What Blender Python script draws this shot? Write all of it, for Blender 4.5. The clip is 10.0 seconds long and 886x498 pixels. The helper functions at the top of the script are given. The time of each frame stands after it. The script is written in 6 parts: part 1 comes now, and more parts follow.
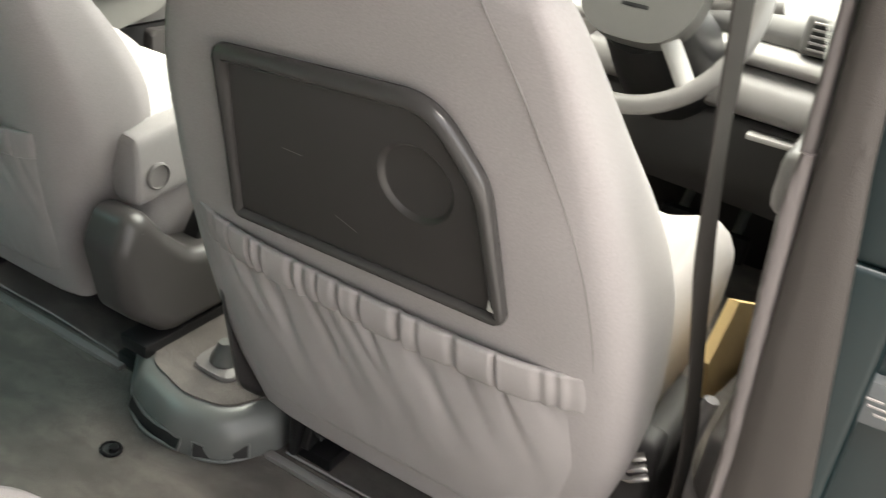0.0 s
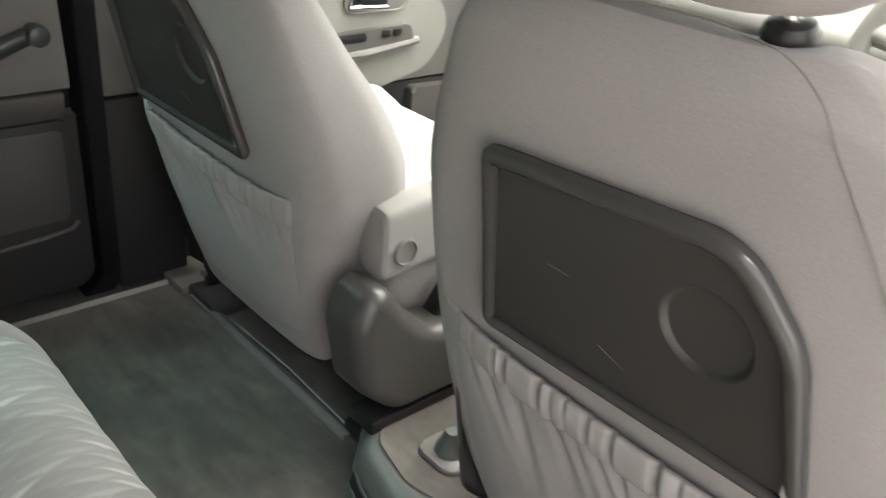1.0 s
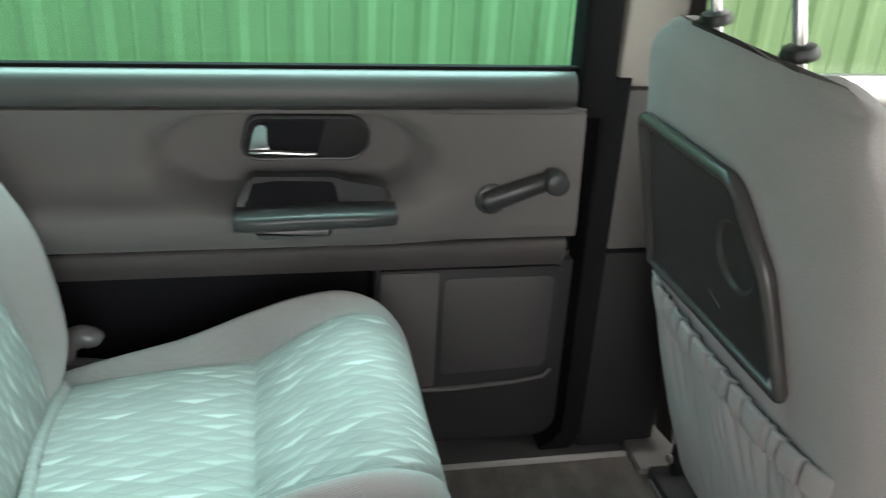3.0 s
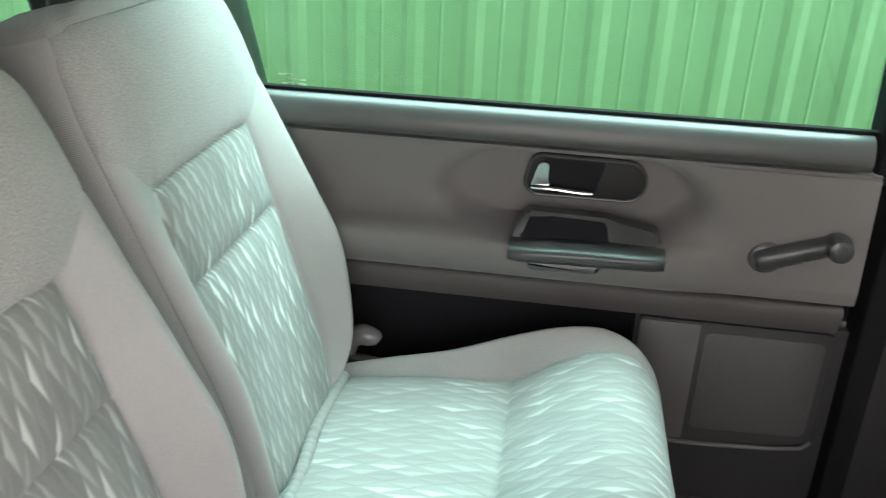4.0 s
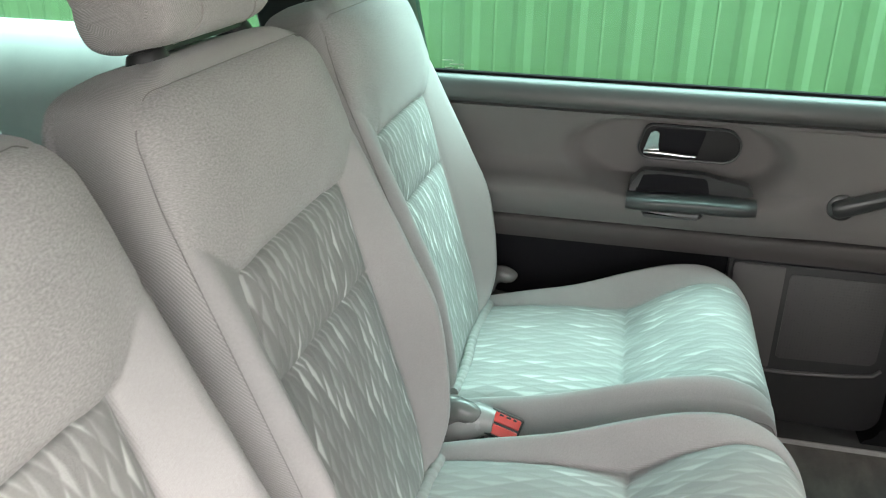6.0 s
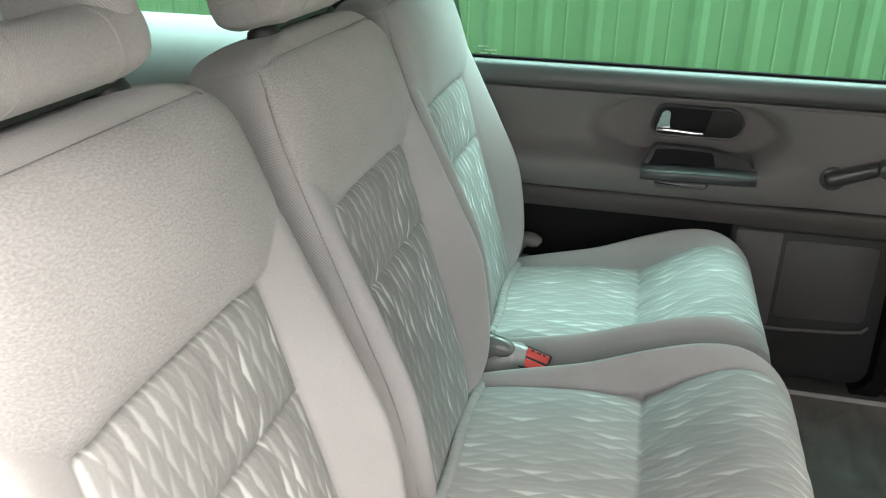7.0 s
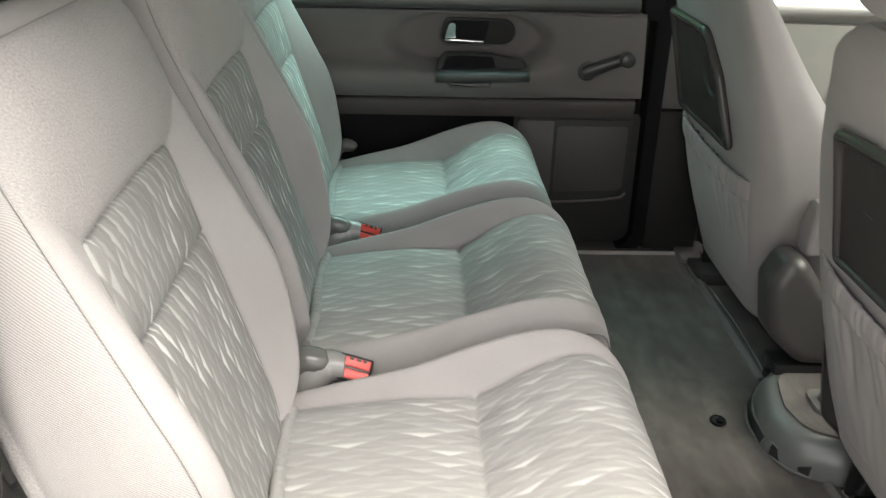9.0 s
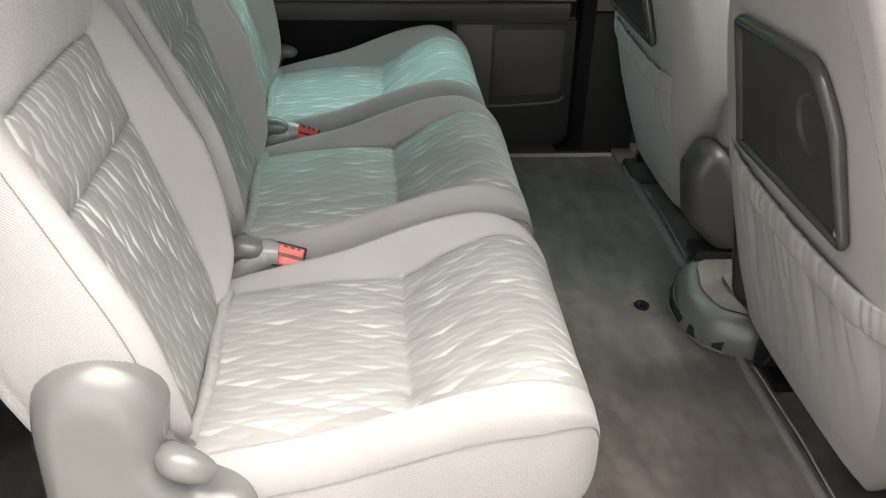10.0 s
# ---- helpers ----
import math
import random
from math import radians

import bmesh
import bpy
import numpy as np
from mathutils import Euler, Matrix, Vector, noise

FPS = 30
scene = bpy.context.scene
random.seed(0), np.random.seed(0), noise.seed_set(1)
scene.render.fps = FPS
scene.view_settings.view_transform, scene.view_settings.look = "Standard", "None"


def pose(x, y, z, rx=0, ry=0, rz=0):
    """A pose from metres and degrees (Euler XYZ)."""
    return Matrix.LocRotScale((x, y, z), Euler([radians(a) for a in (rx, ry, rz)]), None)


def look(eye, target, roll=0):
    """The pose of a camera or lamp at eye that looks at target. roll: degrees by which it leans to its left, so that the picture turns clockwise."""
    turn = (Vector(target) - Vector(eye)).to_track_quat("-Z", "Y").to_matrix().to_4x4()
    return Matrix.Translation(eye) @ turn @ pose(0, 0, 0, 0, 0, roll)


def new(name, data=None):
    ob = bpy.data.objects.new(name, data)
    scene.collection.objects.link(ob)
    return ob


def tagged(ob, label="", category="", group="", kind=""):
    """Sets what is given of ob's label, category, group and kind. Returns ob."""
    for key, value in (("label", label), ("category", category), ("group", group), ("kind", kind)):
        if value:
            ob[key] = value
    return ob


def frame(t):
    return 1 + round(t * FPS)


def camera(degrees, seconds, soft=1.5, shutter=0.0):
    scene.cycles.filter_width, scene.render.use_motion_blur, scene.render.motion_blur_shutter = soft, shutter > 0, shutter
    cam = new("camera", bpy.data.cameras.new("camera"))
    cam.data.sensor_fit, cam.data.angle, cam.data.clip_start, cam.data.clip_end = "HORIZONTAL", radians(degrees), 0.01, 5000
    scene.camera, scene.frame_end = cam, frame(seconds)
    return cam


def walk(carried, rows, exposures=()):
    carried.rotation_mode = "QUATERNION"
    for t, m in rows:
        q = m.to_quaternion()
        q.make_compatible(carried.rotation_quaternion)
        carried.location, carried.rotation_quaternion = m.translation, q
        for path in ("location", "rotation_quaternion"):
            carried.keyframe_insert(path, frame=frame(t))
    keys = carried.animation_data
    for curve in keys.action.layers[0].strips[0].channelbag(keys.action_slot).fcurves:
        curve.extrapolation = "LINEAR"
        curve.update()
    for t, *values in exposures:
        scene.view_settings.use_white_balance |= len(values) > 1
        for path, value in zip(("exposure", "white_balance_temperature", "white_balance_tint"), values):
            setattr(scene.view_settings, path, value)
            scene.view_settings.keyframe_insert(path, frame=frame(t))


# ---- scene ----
cam = camera(54.8, 10.0, soft=1.1, shutter=0.3)
PATH = [
    (0, (0.814, 0.195, 0.887), (-0.024, 1.74, -0.067), 7.8),
    (0.5, (0.767, 0.25, 0.896), (-0.312, 1.639, -0.056), 6.8),
    (1, (0.701, 0.271, 0.901), (-0.565, 1.51, -0.028), 5.9),
    (1.5, (0.584, 0.308, 0.912), (-0.833, 1.411, 0.03), 5.3),
    (2, (0.491, 0.322, 0.932), (-1.058, 1.267, 0.088), 4.3),
    (2.5, (0.436, 0.315, 0.934), (-1.228, 1.028, 0.083), 4.1),
    (3, (0.393, 0.316, 0.95), (-1.373, 0.694, 0.09), 3.4),
    (4.5, (0.514, 0.289, 0.978), (-1.289, -0.059, 0.185), 2.3),
    (5, (0.617, 0.224, 0.969), (-1.204, -0.1, 0.209), 2.4),
    (6.5, (0.884, 0.256, 0.991), (-0.905, -0.163, 0.201), 0.9),
    (7, (0.997, 0.24, 0.995), (-0.796, -0.169, 0.209), 1.4),
    (7.5, (1.065, 0.189, 1.003), (-0.752, -0.144, 0.238), 2.1),
    (8, (1.157, 0.135, 0.992), (-0.683, -0.04, 0.227), 2.0),
    (8.5, (1.232, 0.15, 0.991), (-0.6, 0.13, 0.189), 1.7),
    (9, (1.3, 0.203, 0.982), (-0.499, 0.278, 0.113), 1.6),
    (9.5, (1.354, 0.236, 0.974), (-0.403, 0.353, 0.027), 1.7),
    (10, (1.385, 0.259, 0.964), (-0.328, 0.412, -0.058), 1.7),
]
walk(cam, [(t, look(eye, target, roll)) for t, eye, target, roll in PATH],
     exposures=[(0.0, 3.08, 7300, 10), (0.5, 3.0, 7300, 10), (1.0, 3.13, 7300, 10), (2.5, 3.2, 7000, 10), (4.5, 3.7, 7300, 14), (5.0, 3.58, 7250, 13), (6.5, 3.4, 7150, 9), (7.5, 2.88, 7300, 9), (8.2, 2.7, 7300, 9), (9.0, 2.68, 7300, 9), (9.5, 2.95, 7300, 8), (10.0, 2.6, 7200, 8)])


# ---- light ----
world = bpy.data.worlds.new("overcast_sky")
scene.world = world
world.use_nodes = True
wn = world.node_tree
sky = wn.nodes.new("ShaderNodeTexSky")
sky.sky_type = 'NISHITA'
sky.sun_disc = False
sky.sun_elevation = radians(86)
sky.sun_rotation = radians(-45)
soft_sky = wn.nodes.new("ShaderNodeHueSaturation")
soft_sky.inputs["Saturation"].default_value = 0.25
wn.links.new(sky.outputs[0], soft_sky.inputs["Color"])
wn.links.new(soft_sky.outputs[0], wn.nodes["Background"].inputs[0])
wn.nodes["Background"].inputs[1].default_value = 0.125

sun_data = bpy.data.lights.new("sun", 'SUN')
sun_data.energy, sun_data.angle, sun_data.color = 2.9, radians(90), (1.0, 0.985, 0.98)
sun = new("sun", sun_data)
sun.matrix_world = look((-0.2, 1.3, 6.2), (0, 0, 0))


# ---- materials ----
def nodes_of(name):
    m = bpy.data.materials.new(name)
    m.use_nodes = True
    nt = m.node_tree
    return m, nt, nt.nodes["Principled BSDF"]


def math_node(nt, op, a, b=None, c=None):
    n = nt.nodes.new("ShaderNodeMath")
    n.operation = op
    for i, v in enumerate((a, b, c)):
        if v is None:
            continue
        if isinstance(v, (int, float)):
            n.inputs[i].default_value = v
        else:
            nt.links.new(v, n.inputs[i])
    return n.outputs[0]


def coords(nt, kind="Object", scale=(1, 1, 1), turn=(0, 0, 0)):
    tc = nt.nodes.new("ShaderNodeTexCoord")
    mp = nt.nodes.new("ShaderNodeMapping")
    mp.inputs["Scale"].default_value = scale
    mp.inputs["Rotation"].default_value = turn
    nt.links.new(tc.outputs[kind], mp.inputs[0])
    return mp.outputs[0]


def noise_of(nt, vec, scale, detail=4, rough=0.6):
    n = nt.nodes.new("ShaderNodeTexNoise")
    n.inputs["Scale"].default_value = scale
    n.inputs["Detail"].default_value = detail
    n.inputs["Roughness"].default_value = rough
    nt.links.new(vec, n.inputs["Vector"])
    return n.outputs[0]


def ramp(nt, fac, stops):
    r = nt.nodes.new("ShaderNodeValToRGB")
    e = r.color_ramp.elements
    while len(e) > 1:
        e.remove(e[-1])
    e[0].position, e[0].color = stops[0][0], (*stops[0][1], 1)
    for p, c in stops[1:]:
        x = e.new(p)
        x.color = (*c, 1)
    nt.links.new(fac, r.inputs[0])
    return r.outputs[0]


def mix_col(nt, fac, a, b, mode='MIX'):
    n = nt.nodes.new("ShaderNodeMix")
    n.data_type, n.blend_type = 'RGBA', mode
    for sock, v in ((n.inputs[0], fac), (n.inputs[6], a), (n.inputs[7], b)):
        if isinstance(v, (int, float)):
            sock.default_value = v
        elif isinstance(v, tuple):
            sock.default_value = (*v, 1)
        else:
            nt.links.new(v, sock)
    return n.outputs[2]


def bump_of(nt, bsdf, height, strength, distance):
    b = nt.nodes.new("ShaderNodeBump")
    b.inputs["Strength"].default_value = strength
    b.inputs["Distance"].default_value = distance
    nt.links.new(height, b.inputs["Height"])
    nt.links.new(b.outputs[0], bsdf.inputs["Normal"])


def shade(c, k):
    return tuple(min(1.0, v * k) for v in c)


def plain(name, col, rough=0.5, metal=0.0, fine=400, coarse=9, vary=0.12, relief=0.25, depth=0.0004, gloss=0.5, wear=0.1):
    """Colour with fine grain, broad unevenness and a grained relief."""
    m, nt, b = nodes_of(name)
    v = coords(nt)
    n1, n2 = noise_of(nt, v, fine, 3), noise_of(nt, v, coarse, 5)
    both = math_node(nt, 'MULTIPLY_ADD', n1, 0.4, math_node(nt, 'MULTIPLY', n2, 0.6))
    col_out = ramp(nt, both, [(0.3, shade(col, 1 - vary)), (0.7, shade(col, 1 + vary))])
    nt.links.new(col_out, b.inputs["Base Color"])
    rr = math_node(nt, 'MULTIPLY_ADD', n2, wear, rough - wear / 2)
    nt.links.new(rr, b.inputs["Roughness"])
    b.inputs["Metallic"].default_value = metal
    b.inputs["Specular IOR Level"].default_value = gloss
    bump_of(nt, b, n1, relief, depth)
    return m


def fabric(name, col, rib=170, turn=0.6, rib_depth=0.5, vary=0.1, melange=0.0, rib_tone=0.12):
    """Woven car cloth: twill ribs, fibre speckle, faint soiling."""
    m, nt, b = nodes_of(name)
    v = coords(nt, "UV", turn=(0, 0, turn))
    w = nt.nodes.new("ShaderNodeTexWave")
    w.inputs["Scale"].default_value = rib
    w.inputs["Distortion"].default_value = 0.25
    nt.links.new(v, w.inputs[0])
    vo = coords(nt)
    n1 = noise_of(nt, vo, 900, 2)
    n2 = noise_of(nt, vo, 6, 4)
    n3 = noise_of(nt, coords(nt, "UV", (110, 160, 1)), 3, 3)
    tone = math_node(nt, 'MULTIPLY_ADD', n1, 0.5, math_node(nt, 'MULTIPLY', n2, 0.5))
    if melange:
        tone = math_node(nt, 'MULTIPLY_ADD', math_node(nt, 'SUBTRACT', n3, 0.5), melange, tone)
    c = ramp(nt, tone, [(0.25, shade(col, 1 - vary)), (0.75, shade(col, 1 + vary))])
    c = mix_col(nt, rib_tone, c, w.outputs[0], 'OVERLAY')
    nt.links.new(c, b.inputs["Base Color"])
    b.inputs["Roughness"].default_value = 0.92
    b.inputs["Specular IOR Level"].default_value = 0.25
    b.inputs["Sheen Weight"].default_value = 0.12
    b.inputs["Sheen Roughness"].default_value = 0.5
    h = math_node(nt, 'MULTIPLY_ADD', w.outputs[1], rib_depth, n1)
    bump_of(nt, b, h, 0.35, 0.0006)
    return m


def leaf_fabric(name, dark, mid, light, length, height):
    """Jacquard cloth with a lattice of long lozenges, lighter on one half, a few of them nearly white."""
    m, nt, b = nodes_of(name)
    tc = nt.nodes.new("ShaderNodeTexCoord")
    wob = noise_of(nt, tc.outputs["UV"], 14, 2)
    sep = nt.nodes.new("ShaderNodeSeparateXYZ")
    nt.links.new(tc.outputs["UV"], sep.inputs[0])
    a = math_node(nt, 'DIVIDE', sep.outputs[1], length)
    c = math_node(nt, 'DIVIDE', math_node(nt, 'MULTIPLY_ADD', wob, height * 0.05, sep.outputs[0]), height)
    p = math_node(nt, 'ADD', a, c)
    q = math_node(nt, 'SUBTRACT', a, c)
    fp, fq = math_node(nt, 'FRACT', p), math_node(nt, 'FRACT', q)
    ip, iq = math_node(nt, 'FLOOR', p), math_node(nt, 'FLOOR', q)
    cell = nt.nodes.new("ShaderNodeCombineXYZ")
    nt.links.new(ip, cell.inputs[0])
    nt.links.new(iq, cell.inputs[1])
    wn_ = nt.nodes.new("ShaderNodeTexWhiteNoise")
    nt.links.new(cell.outputs[0], wn_.inputs["Vector"])
    rnd = wn_.outputs["Value"]
    # light half: across the lozenge's short way
    half = math_node(nt, 'SUBTRACT', fp, fq)
    mr = nt.nodes.new("ShaderNodeMapRange")
    mr.interpolation_type = 'SMOOTHSTEP'
    for i, val in ((1, -0.16), (2, 0.32)):
        mr.inputs[i].default_value = val
    nt.links.new(half, mr.inputs[0])
    edge = math_node(nt, 'MINIMUM', math_node(nt, 'PINGPONG', p, 0.5), math_node(nt, 'PINGPONG', q, 0.5))
    gap = nt.nodes.new("ShaderNodeMapRange")
    gap.interpolation_type = 'SMOOTHSTEP'
    for i, val in ((1, 0.0), (2, 0.16)):
        gap.inputs[i].default_value = val
    nt.links.new(edge, gap.inputs[0])
    lit = math_node(nt, 'MULTIPLY', mr.outputs[0], gap.outputs[0])
    base = ramp(nt, rnd, [(0.0, dark), (1.0, shade(dark, 1.18))])
    tip = ramp(nt, rnd, [(0.0, shade(dark, 1.08)), (0.45, shade(mid, 0.95)), (0.84, shade(mid, 1.12)), (0.91, light), (1.0, light)])
    tip.node.color_ramp.interpolation = 'LINEAR'
    colr = mix_col(nt, lit, base, tip)
    vo = coords(nt)
    n1, n2 = noise_of(nt, vo, 900, 2), noise_of(nt, vo, 7, 4)
    g = ramp(nt, math_node(nt, 'MULTIPLY_ADD', n1, 0.5, math_node(nt, 'MULTIPLY', n2, 0.5)), [(0.25, (0.88, 0.88, 0.88)), (0.75, (1.1, 1.1, 1.1))])
    colr = mix_col(nt, 1.0, colr, g, 'MULTIPLY')
    nt.links.new(colr, b.inputs["Base Color"])
    b.inputs["Roughness"].default_value = 0.85
    b.inputs["Specular IOR Level"].default_value = 0.3
    b.inputs["Sheen Weight"].default_value = 0.1
    pucker = noise_of(nt, coords(nt, "UV", (70, 9, 1)), 1.6, 3)
    h = math_node(nt, 'MULTIPLY_ADD', lit, 0.25, math_node(nt, 'MULTIPLY_ADD', pucker, 0.5, math_node(nt, 'MULTIPLY', n1, 0.25)))
    bump_of(nt, b, h, 0.55, 0.004)
    return m


def pane_glass(name, tint):
    m = bpy.data.materials.new(name)
    m.use_nodes = True
    nt = m.node_tree
    nt.nodes.remove(nt.nodes["Principled BSDF"])
    tr = nt.nodes.new("ShaderNodeBsdfTransparent")
    tr.inputs[0].default_value = (*tint, 1)
    gl = nt.nodes.new("ShaderNodeBsdfGlossy")
    gl.inputs["Roughness"].default_value = 0.03
    lw = nt.nodes.new("ShaderNodeLayerWeight")
    gloss = math_node(nt, 'MULTIPLY_ADD', math_node(nt, 'POWER', lw.outputs["Facing"], 5), 0.6, 0.025)
    mx = nt.nodes.new("ShaderNodeMixShader")
    nt.links.new(gloss, mx.inputs[0])
    nt.links.new(tr.outputs[0], mx.inputs[1])
    nt.links.new(gl.outputs[0], mx.inputs[2])
    nt.links.new(mx.outputs[0], nt.nodes["Material Output"].inputs[0])
    return m


def carpet_material(name, col):
    m, nt, b = nodes_of(name)
    v = coords(nt)
    n1, n2, n3 = noise_of(nt, v, 700, 2), noise_of(nt, v, 7, 6, 0.65), noise_of(nt, coords(nt, "Object", (3, 9, 3)), 2.2, 3)
    t = math_node(nt, 'MULTIPLY_ADD', n1, 0.22, math_node(nt, 'MULTIPLY_ADD', n2, 0.5, math_node(nt, 'MULTIPLY', n3, 0.38)))
    c = ramp(nt, t, [(0.40, shade(col, 0.55)), (0.53, col), (0.66, shade(col, 1.8))])
    nt.links.new(c, b.inputs["Base Color"])
    b.inputs["Roughness"].default_value = 0.97
    b.inputs["Specular IOR Level"].default_value = 0.15
    b.inputs["Sheen Weight"].default_value = 0.25
    bump_of(nt, b, n1, 0.8, 0.002)
    return m


def mesh_grille(name, col):
    """Perforated plastic: small round holes."""
    m, nt, b = nodes_of(name)
    vor = nt.nodes.new("ShaderNodeTexVoronoi")
    vor.inputs["Scale"].default_value = 170
    vor.inputs["Randomness"].default_value = 0.12
    nt.links.new(coords(nt, "Object", (0.05, 1, 1)), vor.inputs["Vector"])
    c = ramp(nt, vor.outputs["Distance"], [(0.25, shade(col, 0.35)), (0.42, col)])
    nt.links.new(c, b.inputs["Base Color"])
    b.inputs["Roughness"].default_value = 0.6
    bump_of(nt, b, vor.outputs["Distance"], 0.6, 0.001)
    return m


M_RIB = fabric("ribbed_grey_cloth", (0.31, 0.293, 0.289), rib=135, turn=0.6, rib_depth=0.6, vary=0.14, rib_tone=0.19)
M_RIB_FINE = fabric("fine_ribbed_grey_cloth", (0.33, 0.312, 0.308), rib=210, turn=0.15, rib_depth=0.35, vary=0.15, melange=0.4, rib_tone=0.07)
M_HEAD = fabric("headrest_cloth", (0.30, 0.284, 0.280), rib=150, turn=0.75, rib_depth=0.3, vary=0.2, melange=0.6, rib_tone=0.2)
M_PANEL = fabric("melange_grey_cloth", (0.33, 0.312, 0.308), rib=260, turn=0.2, rib_depth=0.3, vary=0.26, melange=1.0, rib_tone=0.05)
M_BACK = fabric("seat_back_cloth", (0.31, 0.286, 0.284), rib=260, turn=0.3, rib_depth=0.35, vary=0.15, melange=0.6, rib_tone=0.04)
M_POCKET = fabric("pocket_cloth", (0.31, 0.288, 0.285), rib=260, turn=0.3, rib_depth=0.25, melange=0.2, rib_tone=0.03)
M_LEAF = leaf_fabric("leaf_pattern_cloth", (0.285, 0.279, 0.272), (0.372, 0.365, 0.357), (0.54, 0.535, 0.525), 0.064, 0.0225)
M_LEAF_TALL = leaf_fabric("leaf_pattern_cloth_long", (0.205, 0.200, 0.195), (0.330, 0.323, 0.315), (0.57, 0.565, 0.555), 0.062, 0.0205)
M_TRAY = plain("tray_plastic", (0.042, 0.039, 0.038), 0.36, fine=1200, relief=0.25, wear=0.2, coarse=14)
M_RIM = plain("smooth_rim_plastic", (0.055, 0.052, 0.051), 0.20, fine=900, relief=0.04)
M_DOOR = plain("door_trim_grey", (0.105, 0.096, 0.094), 0.5, fine=1000, relief=0.3)
M_STRIP = plain("door_strip_brown_grey", (0.078, 0.069, 0.068), 0.65, fine=1000, relief=0.3, gloss=0.25)
M_DOOR_CLOTH = fabric("door_cloth", (0.150, 0.137, 0.133), rib=300, turn=0.1, rib_depth=0.2, vary=0.06, rib_tone=0.03)
M_DOOR_LOW = plain("door_trim_dark", (0.036, 0.034, 0.035), 0.55, fine=1000, relief=0.35)
# near-black that paints shade into the door pocket and handle hollows
M_HOLLOW_SHADE = plain("hollow_shade_black", (0.013, 0.0125, 0.015), 0.8, fine=800, gloss=0.12)
M_BEZEL = plain("bezel_plastic", (0.022, 0.021, 0.022), 0.6, fine=900, relief=0.2, gloss=0.2)
M_SILLPAD = plain("window_ledge_dark", (0.055, 0.055, 0.054), 0.42, fine=900, relief=0.25)
M_PULL = plain("soft_handle_plastic", (0.042, 0.043, 0.044), 0.34, fine=900, relief=0.2)
M_BEIGE = plain("light_trim_plastic", (0.33, 0.307, 0.28), 0.55, fine=900)
M_LIGHTGREY = plain("light_grey_plastic", (0.34, 0.325, 0.315), 0.45, fine=1000, relief=0.2)
M_ARM = plain("armrest_vinyl", (0.25, 0.24, 0.225), 0.5, fine=900, relief=0.3)
M_MIDGREY = plain("mid_grey_plastic", (0.19, 0.178, 0.175), 0.42, fine=1000, relief=0.22)
M_SEATPLASTIC = plain("seat_cover_plastic", (0.140, 0.136, 0.133), 0.24, fine=1100, relief=0.15)
M_KNOB = plain("glossy_grey_lever_plastic", (0.15, 0.145, 0.142), 0.18, fine=1200, relief=0.05)
M_HUB = plain("wheel_hub_grey", (0.115, 0.110, 0.105), 0.4, fine=1000, relief=0.25)
M_CONSOLE = plain("console_plastic", (0.13, 0.135, 0.13), 0.32, fine=1000, relief=0.2)
M_BLACK = plain("black_plastic", (0.012, 0.012, 0.013), 0.4, fine=900)
M_RUBBER = plain("rubber_seal", (0.010, 0.010, 0.011), 0.75, fine=500, gloss=0.06)
M_SEALTRIM = plain("seal_lip_trim", (0.050, 0.043, 0.039), 0.55, fine=700, relief=0.6, depth=0.001)
M_METAL = plain("bare_metal", (0.55, 0.55, 0.54), 0.35, 1.0, fine=500, relief=0.15)
M_CHROME = plain("chrome", (0.82, 0.82, 0.82), 0.09, 1.0, fine=300, vary=0.03, relief=0.02, wear=0.05)
# chrome darkened to tone down the sky's reflection on the lever blade
M_LEVER = plain("dimmed_chrome", (0.50, 0.50, 0.50), 0.20, 1.0, fine=300, vary=0.06, relief=0.02, wear=0.1)
M_RED = plain("red_buckle_plastic", (0.66, 0.055, 0.045), 0.35, fine=900, vary=0.06)
M_PAINT = plain("teal_car_paint", (0.005, 0.015, 0.017), 0.30, 0.1, fine=1500, vary=0.2, relief=0.05, wear=0.06)
M_CARPET = carpet_material("floor_carpet", (0.082, 0.070, 0.063))
M_PIPING = plain("seam_piping", (0.30, 0.28, 0.276), 0.9, fine=700, coarse=40, relief=0.5, gloss=0.2)
M_SEAM = plain("dark_seam_thread", (0.21, 0.196, 0.192), 0.9, fine=900, relief=0.5, gloss=0.2)
M_SLEEVE = plain("glossy_grey_sleeve", (0.26, 0.25, 0.247), 0.26, fine=1200, relief=0.08)
M_CONSOLE_DARK = plain("dash_top_plastic", (0.115, 0.110, 0.108), 0.40, fine=1000, relief=0.35)
M_HINGE = plain("painted_steel_hinge", (0.12, 0.13, 0.135), 0.35, 0.3, fine=600)
M_RECLINER = plain("dark_seat_plastic", (0.062, 0.058, 0.057), 0.36, fine=1100, relief=0.2)
M_PILLARTRIM = plain("mauve_grey_plastic", (0.165, 0.145, 0.142), 0.5, fine=900, relief=0.25)
M_CONSOLE_CARPET = carpet_material("console_carpet", (0.105, 0.092, 0.084))
M_FENCE = plain("green_painted_steel", (0.080, 0.138, 0.057), 0.5, fine=60, coarse=2.5, vary=0.12, relief=0.1)
M_GROUND = plain("concrete_yard", (0.23, 0.222, 0.21), 0.9, fine=60, coarse=1.5, vary=0.25, relief=0.6, depth=0.004)
M_GRILLE = mesh_grille("speaker_mesh", (0.075, 0.07, 0.07))
M_WEB = plain("belt_webbing", (0.024, 0.021, 0.019), 0.6, fine=600, relief=0.5, gloss=0.3)
M_PAPER = plain("tan_card", (0.62, 0.44, 0.20), 0.75, fine=200, vary=0.06, relief=0.1)
